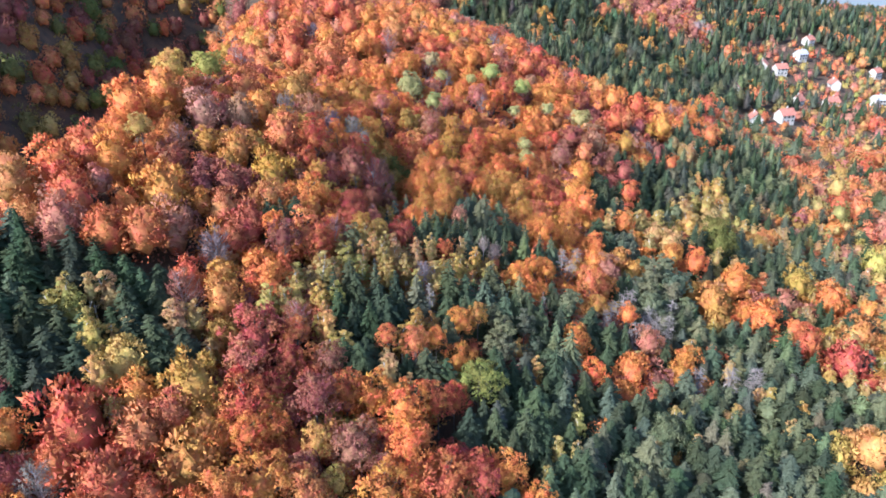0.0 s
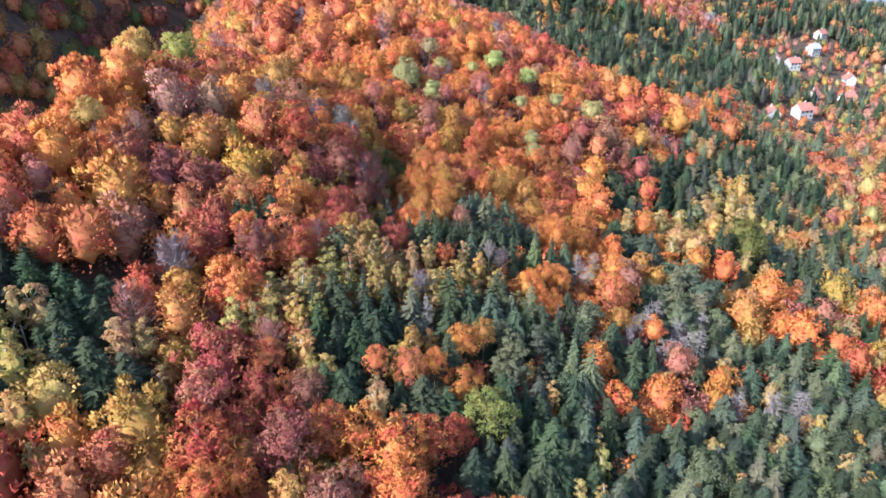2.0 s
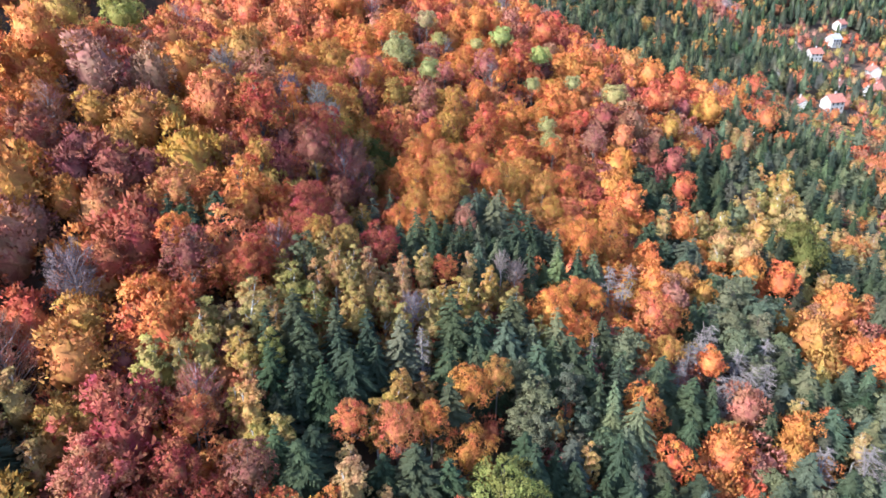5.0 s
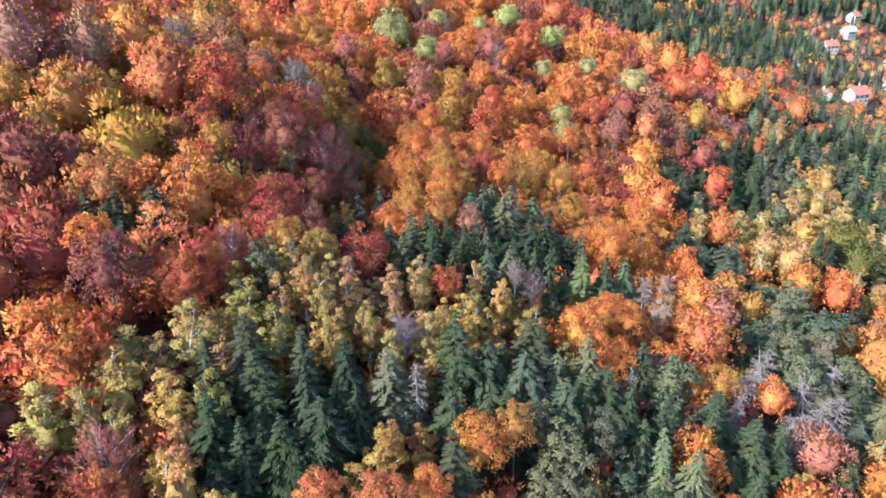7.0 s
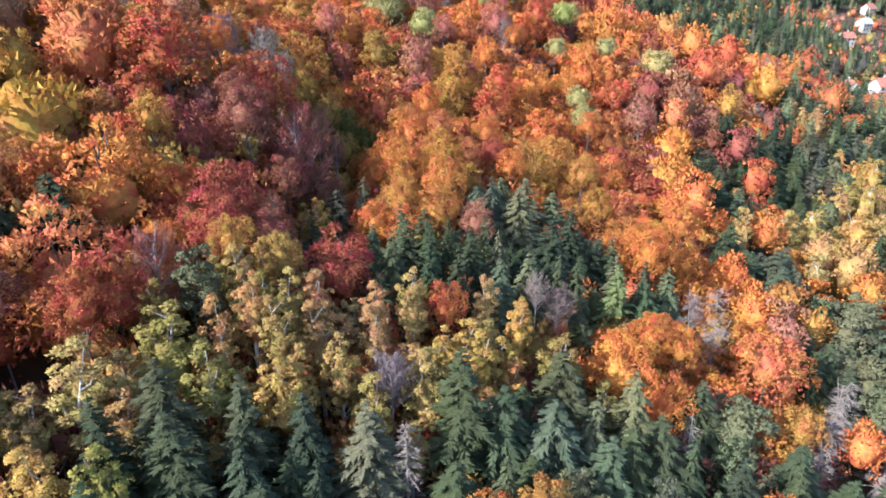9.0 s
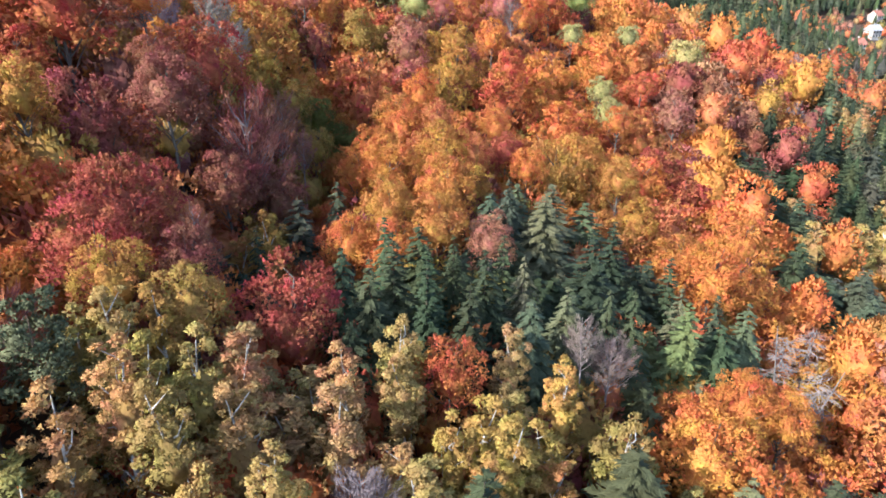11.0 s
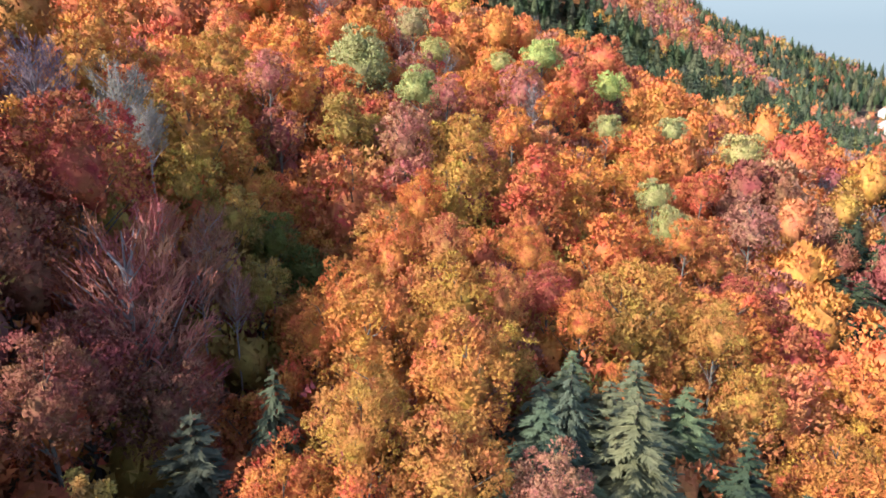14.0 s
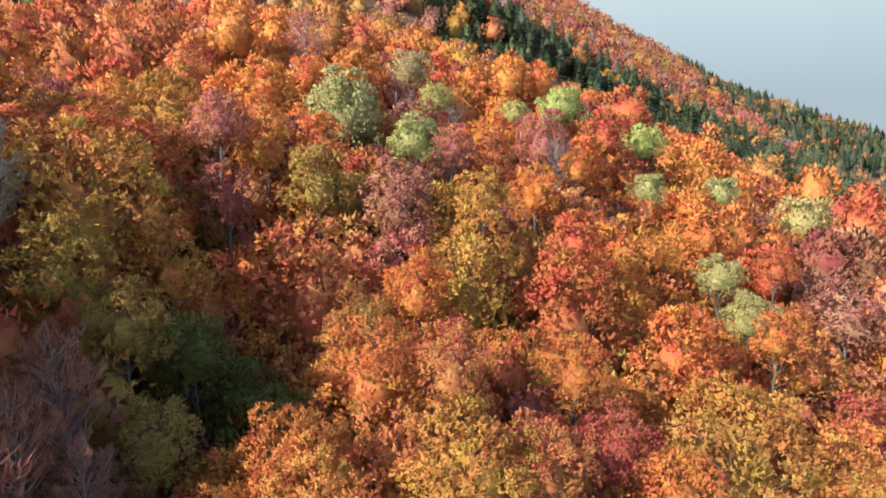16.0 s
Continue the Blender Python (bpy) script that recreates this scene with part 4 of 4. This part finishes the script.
PLANTED += [
    (43.4, 125.8, 4.6, "beech", "orange", 13.9), (58.8, 132.4, 3.5, "beech", "amber", 13.5), (41.7, 140.9, 2.6, "dead", "grey", 13.5), (49.4, 137.3, 2.6, "dead", "grey", 13.5),
    (56.9, 142.5, 2.6, "dead", "grey", 13.5), (59.8, 126.5, 2.6, "dead", "grey", 13.5), (-59.2, 131.9, 6.3, "beech", "amber", 14.7), (-55.8, 123.9, 5.2, "beech", "mauve", 14.2),
    (-11.4, 116, 3.3, "spruce", "spruce", 13.8), (65, 172.2, 3.2, "pine", "pine", 13.8), (54.7, 155.1, 3.2, "pine", "pine", 13.8), (-57.5, 81.1, 7, "beech", "rust", 14.9),
    (-39.9, 79.8, 7, "beech", "gold", 14.9), (-33.9, 90.7, 5.8, "beech", "rust", 14.4), (-54.2, 92.5, 4.7, "beech", "yellow", 14), (-9.5, 80.3, 5.5, "beech", "orange", 14.3),
    (0.6, 85.3, 5.6, "beech", "rust", 14.3), (11.7, 90.4, 4, "beech", "amber", 13.7), (-21, 85.9, 2.8, "beech", "yellow", 13.2), (-15.5, 86.5, 3.8, "beech", "mauve", 13.6),
    (-49.6, 73.1, 6.6, "beech", "rust", 14.8), (-56.7, 69.4, 3.5, "bare", "grey", 13.5), (47.1, 109.4, 5, "oak", "pine", 14.1), (-60, 104.1, 2.7, "birch", "straw", 13.2),
]
PLANTED += [
    (-74.1, 102.9, 3.3, "spruce", "spruce", 13.8), (-69.3, 95.7, 3.3, "spruce", "fir", 13.8), (-64.8, 99.7, 2.7, "birch", "moss", 13.2), (-50.3, 97.2, 3.3, "spruce", "fir", 13.8),
    (-64.3, 89.9, 3.3, "spruce", "fir", 13.8), (-21.5, 77.2, 4.4, "beech", "copper", 13.8), (-28.4, 77.7, 5.3, "beech", "orange", 14.2), (-48, 82, 4.9, "beech", "copper", 14),
    (-33.3, 74.2, 4.6, "beech", "amber", 14),
]

CHOSEN = len(PLANTED)
SPACE = {"beech": (2.9, 5.4), "oak": (3.4, 4.6), "birch": (1.5, 2.4), "pine": (2.0, 3.1), "spruce": (1.9, 3.3), "bare": (2.8, 4.0), "dead": (1.1, 1.5)}


def fill(x0, x1, y0, y1, tries, keep, grow=1.0, seed=1):
    """Fills the rest of the wood: trees as close as their crowns allow."""
    r = np.random.default_rng(seed)
    cell, first = {}, {}
    for row in PLANTED[:CHOSEN]:
        if row[3] in ("beech", "birch", "spruce", "pine"):
            first.setdefault((int(row[0] // 12), int(row[1] // 12)), []).append(row)
    for row in PLANTED:
        cell.setdefault((int(row[0] // 12), int(row[1] // 12)), []).append(row)
    for _ in range(tries):
        x, y = r.uniform(x0, x1), r.uniform(y0, y1)
        if not keep(x, y):
            continue
        kind, colour = choose(x, y, r)
        i, j = int(x // 12), int(y // 12)
        # neighbours of one kind stand together
        known = [((x - o[0]) ** 2 + (y - o[1]) ** 2, o[3], o[4]) for a in (-1, 0, 1) for b in (-1, 0, 1) for o in first.get((i + a, j + b), ())]
        if known and min(known)[0] < 55 and r.uniform() < 0.8:
            kind, colour = min(known)[1:]
        elif kind == "bare" and abs(x) < 50 and y < 240:
            kind, colour = "beech", "copper"
        radius = r.uniform(*SPACE[kind]) * grow
        if all((x - o[0]) ** 2 + (y - o[1]) ** 2 > (0.6 * (radius + o[2])) ** 2 for a in (-1, 0, 1) for b in (-1, 0, 1) for o in cell.get((i + a, j + b), ())):
            low = 0.6 if stand(x, y) == "village" else 1.0
            radius *= low
            row = (x, y, radius, kind, str(colour), low * TALL + (r.normal(-1.6 if 140 < y < 185 and abs(x) < 45 else 0.2, 1.9) if kind == "spruce" else r.normal(-1.2, 1.1)))
            PLANTED.append(row)
            cell.setdefault((i, j), []).append(row)


def open_ground(x, y):
    return any(inside(x, y, *m) for m in CLEARINGS)


CLEARINGS = [(232, 352, 17, 7, 10), (650, 1140, 75, 26, 15), (112, 164, 9, 3.5, 20)]
HOUSES = [(201, 384, 20, 9.3), (277, 470, 15, 9.3), (302, 514, 80, 9.3), (293, 556, 25, 9.3), (240, 506, 60, 9.3), (179, 406, 70, 7.6), (242, 450, 40, 8.5), (363, 563, 30, 9.3), (322, 488, 10, 9.3), (175, 365, 75, 9.3), (317, 594, 35, 9.3), (258, 515, 15, 9.3)]


def clear(x, y):
    return not open_ground(x, y) and all((x - h[0]) ** 2 + (y - h[1]) ** 2 > (h[3] * 0.75 + 7) ** 2 for h in HOUSES)


fill(-125, 150, 52, 345, 60000, lambda x, y: abs(x) < 0.70 * y + 22 and ridge(y) - x < 40 and clear(x, y), seed=11)
NEAR_COUNT = len(PLANTED)
fill(-330, 760, 150, 1150, 60000, lambda x, y: (x < ridge(y) - 40 and x > -0.75 * y - 25 or y > 345 and x > ridge(y) - 20 or x > 150) and abs(x) < 0.72 * y + 30 and (y < 735 or x > 320) and clear(x, y), grow=1.3, seed=12)

fill(330, 1000, 700, 1400, 9000, lambda x, y: 0.35 * y < x < 0.74 * y and clear(x, y), grow=2.2, seed=13)

# young growth that closes the gaps under and between the crowns
YOUNG = []
young = np.random.default_rng(21)
for _ in range(3600):
    x, y = young.uniform(-45, 50), young.uniform(85, 235)
    if all((x - o[0]) ** 2 + (y - o[1]) ** 2 > 2.3 ** 2 for o in YOUNG) and abs(x) < 0.6 * y:
        kind, colour = choose(x, y, young)
        if kind in ("beech", "birch", "bare"):
            YOUNG.append((x, y, young.uniform(1.8, 3.4), "beech", str(young.choice(["olive", "copper", "rust", "orange", "plum"])), young.uniform(5.0, 9.5)))

# the nearest of each kind are trees of their own; the rest of the wood is one mass
STRETCH = ((0, 95), (0, 215))


def away(row):
    y = min(max(row[1], STRETCH[0][1]), STRETCH[1][1])
    return math.hypot(row[0], row[1] - y)


count = {}
mass = {"beech": [], "spruce": []}
for row in sorted(PLANTED, key=away):
    x, y, radius, kind, colour, top = row
    count[kind] = count.get(kind, 0) + 1
    turn = rng.uniform(0, 6.283)
    if count[kind] <= 310 and away(row) < 150:
        near = math.hypot(x * 0.9, y - min(max(y, 128), 172))
        make = KIND[kind]["makes"][0 if near < 26 else 1 if near < 62 else 2]
        plant(kind, x, y, radius, colour, make[rng.integers(len(make))], turn, top)
    else:
        mass["spruce" if kind in ("spruce", "pine", "dead") else "beech"].append((row, turn))


CONES = ("spruce", "pine", "dead")


def tree_mass(name, rows, near_makers, mid_makers, far_makers, label, category):
    vs, ts, ns = [], [], []
    for (x, y, radius, kind, colour, top), turn in rows:
        off = math.hypot(x, y - 150)
        makers = near_makers if off < 125 else mid_makers if off < 300 else far_makers
        v, soft, r0, h0 = makers[rng.integers(len(makers))]
        c, s = math.cos(turn), math.sin(turn)
        k = radius / r0
        p = np.stack([(v[:, 0] * c - v[:, 1] * s) * k + x, (v[:, 0] * s + v[:, 1] * c) * k + y, (v[:, 2] - h0) * (top / h0 if kind in CONES else k * 1.2) + top + float(ground(x, y))], 1)
        vs.append(p)
        ns.append(np.stack([soft[:, 0] * c - soft[:, 1] * s, soft[:, 0] * s + soft[:, 1] * c, soft[:, 2]], 1))
        ts.append(np.tile(np.array(PAINT[colour]) * (1 + rng.normal(0, 0.09, 3)), (len(v), 1)))
    v = np.concatenate(vs)
    me = mesh_of(name, v, np.arange(len(v)).reshape(-1, 3), FAR_LEAF, tint=np.clip(np.concatenate(ts), 0, 1), normals=np.concatenate(ns))
    return tagged(new(name, me), label, category, kind="stuff")


def plain_broad(seed, n, size, rings, segs):
    r = np.random.default_rng(seed)
    v, _, soft = broad_crown(r, 26, n, size)
    inner = core_tris(r, 5.0, 6.2, 13.0, rings, segs, 0.62)
    v, soft = np.concatenate([v, inner]), np.concatenate([soft, unit(inner - np.array([0, 0, 13.0]))])
    return v, soft, 5.2, float(v[:, 2].max())


def plain_spruce(seed, whorls, boughs, sprays, size):
    return (*spruce_tris(np.random.default_rng(seed), whorls, boughs, sprays, size=size, wide=2.8, core=0.6), 2.9, 21.0)


tree_mass("beech_wood", mass["beech"], [plain_broad(240 + i, 1300, 0.56, 6, 11) for i in range(6)], [plain_broad(200 + i, 520, 0.68, 6, 10) for i in range(6)], [plain_broad(220 + i, 130, 1.15, 5, 9) for i in range(5)], "russet and orange beech wood covering the mountainside", "wood")
low = [plain_broad(260 + i, 260, 0.85, 5, 9) for i in range(5)]
tree_mass("undergrowth", [(row, rng.uniform(0, 6.283)) for row in YOUNG], low, low, low, "young beech and hazel growth filling gaps under the crowns", "undergrowth")
tree_mass("spruce_wood", mass["spruce"], [plain_spruce(250 + i, 17, 8, 8, 1.4) for i in range(5)], [plain_spruce(210 + i, 12, 7, 4, 1.9) for i in range(4)], [plain_spruce(230 + i, 9, 7, 2, 1.9) for i in range(4)], "dark green spruce wood in bands across the slope", "wood")


# ---- the village in the valley ----
def box(bm, x0, x1, y0, y1, z0, z1):
    v = [bm.verts.new(p) for p in ((x0, y0, z0), (x1, y0, z0), (x1, y1, z0), (x0, y1, z0), (x0, y0, z1), (x1, y0, z1), (x1, y1, z1), (x0, y1, z1))]
    for f in ((3, 2, 1, 0), (4, 5, 6, 7), (0, 1, 5, 4), (1, 2, 6, 5), (2, 3, 7, 6), (3, 0, 4, 7)):
        bm.faces.new([v[i] for i in f])


def house(x, y, turn, length, red):
    wide, eaves, rise = length * 0.72, 5.2, 3.0
    top = new("house")
    top.matrix_basis = pose(x, y, float(ground(x, y)), 0, 0, turn)
    tagged(top, "white plastered village house with a %s pitched roof among trees" % ("red tiled" if red else "pale grey"), "house", group="houses of the village")
    a, b = length / 2, wide / 2
    bm = bmesh.new()
    box(bm, -a, a, -b, b, -3, eaves)
    for sx in (-a, a):
        t = [bm.verts.new((sx * s, q, z)) for s in (1, 0.97) for q, z in ((-b, eaves), (b, eaves), (0, eaves + rise))]
        bm.faces.new(t[:3])
        bm.faces.new(t[:2:-1])
    part("wall", bm, PLASTER, top)
    bm = bmesh.new()
    o, k, th = 0.6, rise / b, 0.22
    prof = [(-b - o, eaves - o * k), (0, eaves + rise), (b + o, eaves - o * k), (b + o, eaves - o * k + th), (0, eaves + rise + th), (-b - o, eaves - o * k + th)]
    ends = [[bm.verts.new((sx, q, z + 0.03)) for q, z in prof] for sx in (-a - o, a + o)]
    for i in range(6):
        j = (i + 1) % 6
        bm.faces.new((ends[0][i], ends[0][j], ends[1][j], ends[1][i]))
    for e in ends:
        bm.faces.new((e[0], e[1], e[4], e[5]))
        bm.faces.new((e[1], e[2], e[3], e[4]))
    roof = part("roof", bm, ROOF_TILE if red else ROOF_GREY, top)
    bm = bmesh.new()
    box(bm, a * 0.3, a * 0.3 + 0.7, 0.6, 1.3, eaves + rise * 0.6, eaves + rise + 1.1)
    part("chimney", bm, PLASTER, roof)
    for level in (0.9, 3.3):
        for side in (-1, 1):
            for i in range(3):
                bm = bmesh.new()
                q = -a + length * (i + 0.5) / 3
                box(bm, q - 0.5, q + 0.5, side * b - 0.04, side * b + 0.04, level, level + 1.3)
                part("window", bm, GLASS_DARK, top)
    return top


for i, (hx, hy, turn, length) in enumerate(HOUSES):
    house(hx, hy, turn, length, i % 5 != 3)


def patch(name, cx, cy, rx, ry, turn, lift, material, label, category):
    """Open land that lies on the slope."""
    ring, v, f = 36, [], []
    c, s = math.cos(radians(turn)), math.sin(radians(turn))
    for k in range(1, 9):
        for i in range(ring):
            t = 2 * math.pi * i / ring
            q = (k - 1) / 7 * (1 + (0.12 * math.sin(3 * t + cx) + 0.08 * math.sin(5 * t)) * (k == 8))
            u, w = rx * q * math.cos(t), ry * q * math.sin(t)
            px, py = cx + u * c - w * s, cy + u * s + w * c
            v.append((px, py, float(ground(px, py)) + lift))
    for k in range(7):
        for i in range(ring):
            j = (i + 1) % ring
            f.append((k * ring + i, k * ring + j, (k + 1) * ring + j, (k + 1) * ring + i))
    return tagged(new(name, mesh_of(name, v, f, material, smooth=True)), label, category, kind="structure")


patch("meadow", 232, 352, 20, 9, 10, 0.5, MEADOW, "dry yellow meadow beside the village", "meadow")
patch("field", 650, 1140, 80, 30, 15, 0.8, MEADOW, "bare ochre field beyond the village", "field")
patch("track", 112, 164, 10, 3.8, 20, 0.5, PATH, "pale earth track in a gap of the wood", "track")


# ---- the hazy distance, painted on a glowing sheet ----
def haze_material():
    m, n, l = nodes_of("painted_haze_glow")
    # haze and sky brightness are painted as an emission ramp over height
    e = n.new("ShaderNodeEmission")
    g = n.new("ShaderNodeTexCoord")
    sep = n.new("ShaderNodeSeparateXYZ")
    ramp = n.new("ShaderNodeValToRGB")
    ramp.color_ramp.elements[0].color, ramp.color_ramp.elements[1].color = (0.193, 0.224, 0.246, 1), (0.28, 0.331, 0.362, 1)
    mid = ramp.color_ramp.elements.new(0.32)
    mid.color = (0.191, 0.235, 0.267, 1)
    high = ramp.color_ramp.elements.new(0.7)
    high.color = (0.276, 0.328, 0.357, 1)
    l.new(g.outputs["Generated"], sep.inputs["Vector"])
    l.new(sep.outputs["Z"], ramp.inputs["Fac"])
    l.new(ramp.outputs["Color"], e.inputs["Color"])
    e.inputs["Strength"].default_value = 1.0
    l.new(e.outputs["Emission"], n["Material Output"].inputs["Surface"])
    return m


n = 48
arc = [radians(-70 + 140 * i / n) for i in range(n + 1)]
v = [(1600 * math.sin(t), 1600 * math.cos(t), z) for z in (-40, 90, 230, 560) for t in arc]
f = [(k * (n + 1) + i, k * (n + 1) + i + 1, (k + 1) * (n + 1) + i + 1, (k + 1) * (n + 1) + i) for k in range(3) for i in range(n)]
tagged(new("backdrop", mesh_of("backdrop", v, f, haze_material(), smooth=True)), "glowing backdrop sheet painted with pale blue haze and sky", "sky", kind="structure")
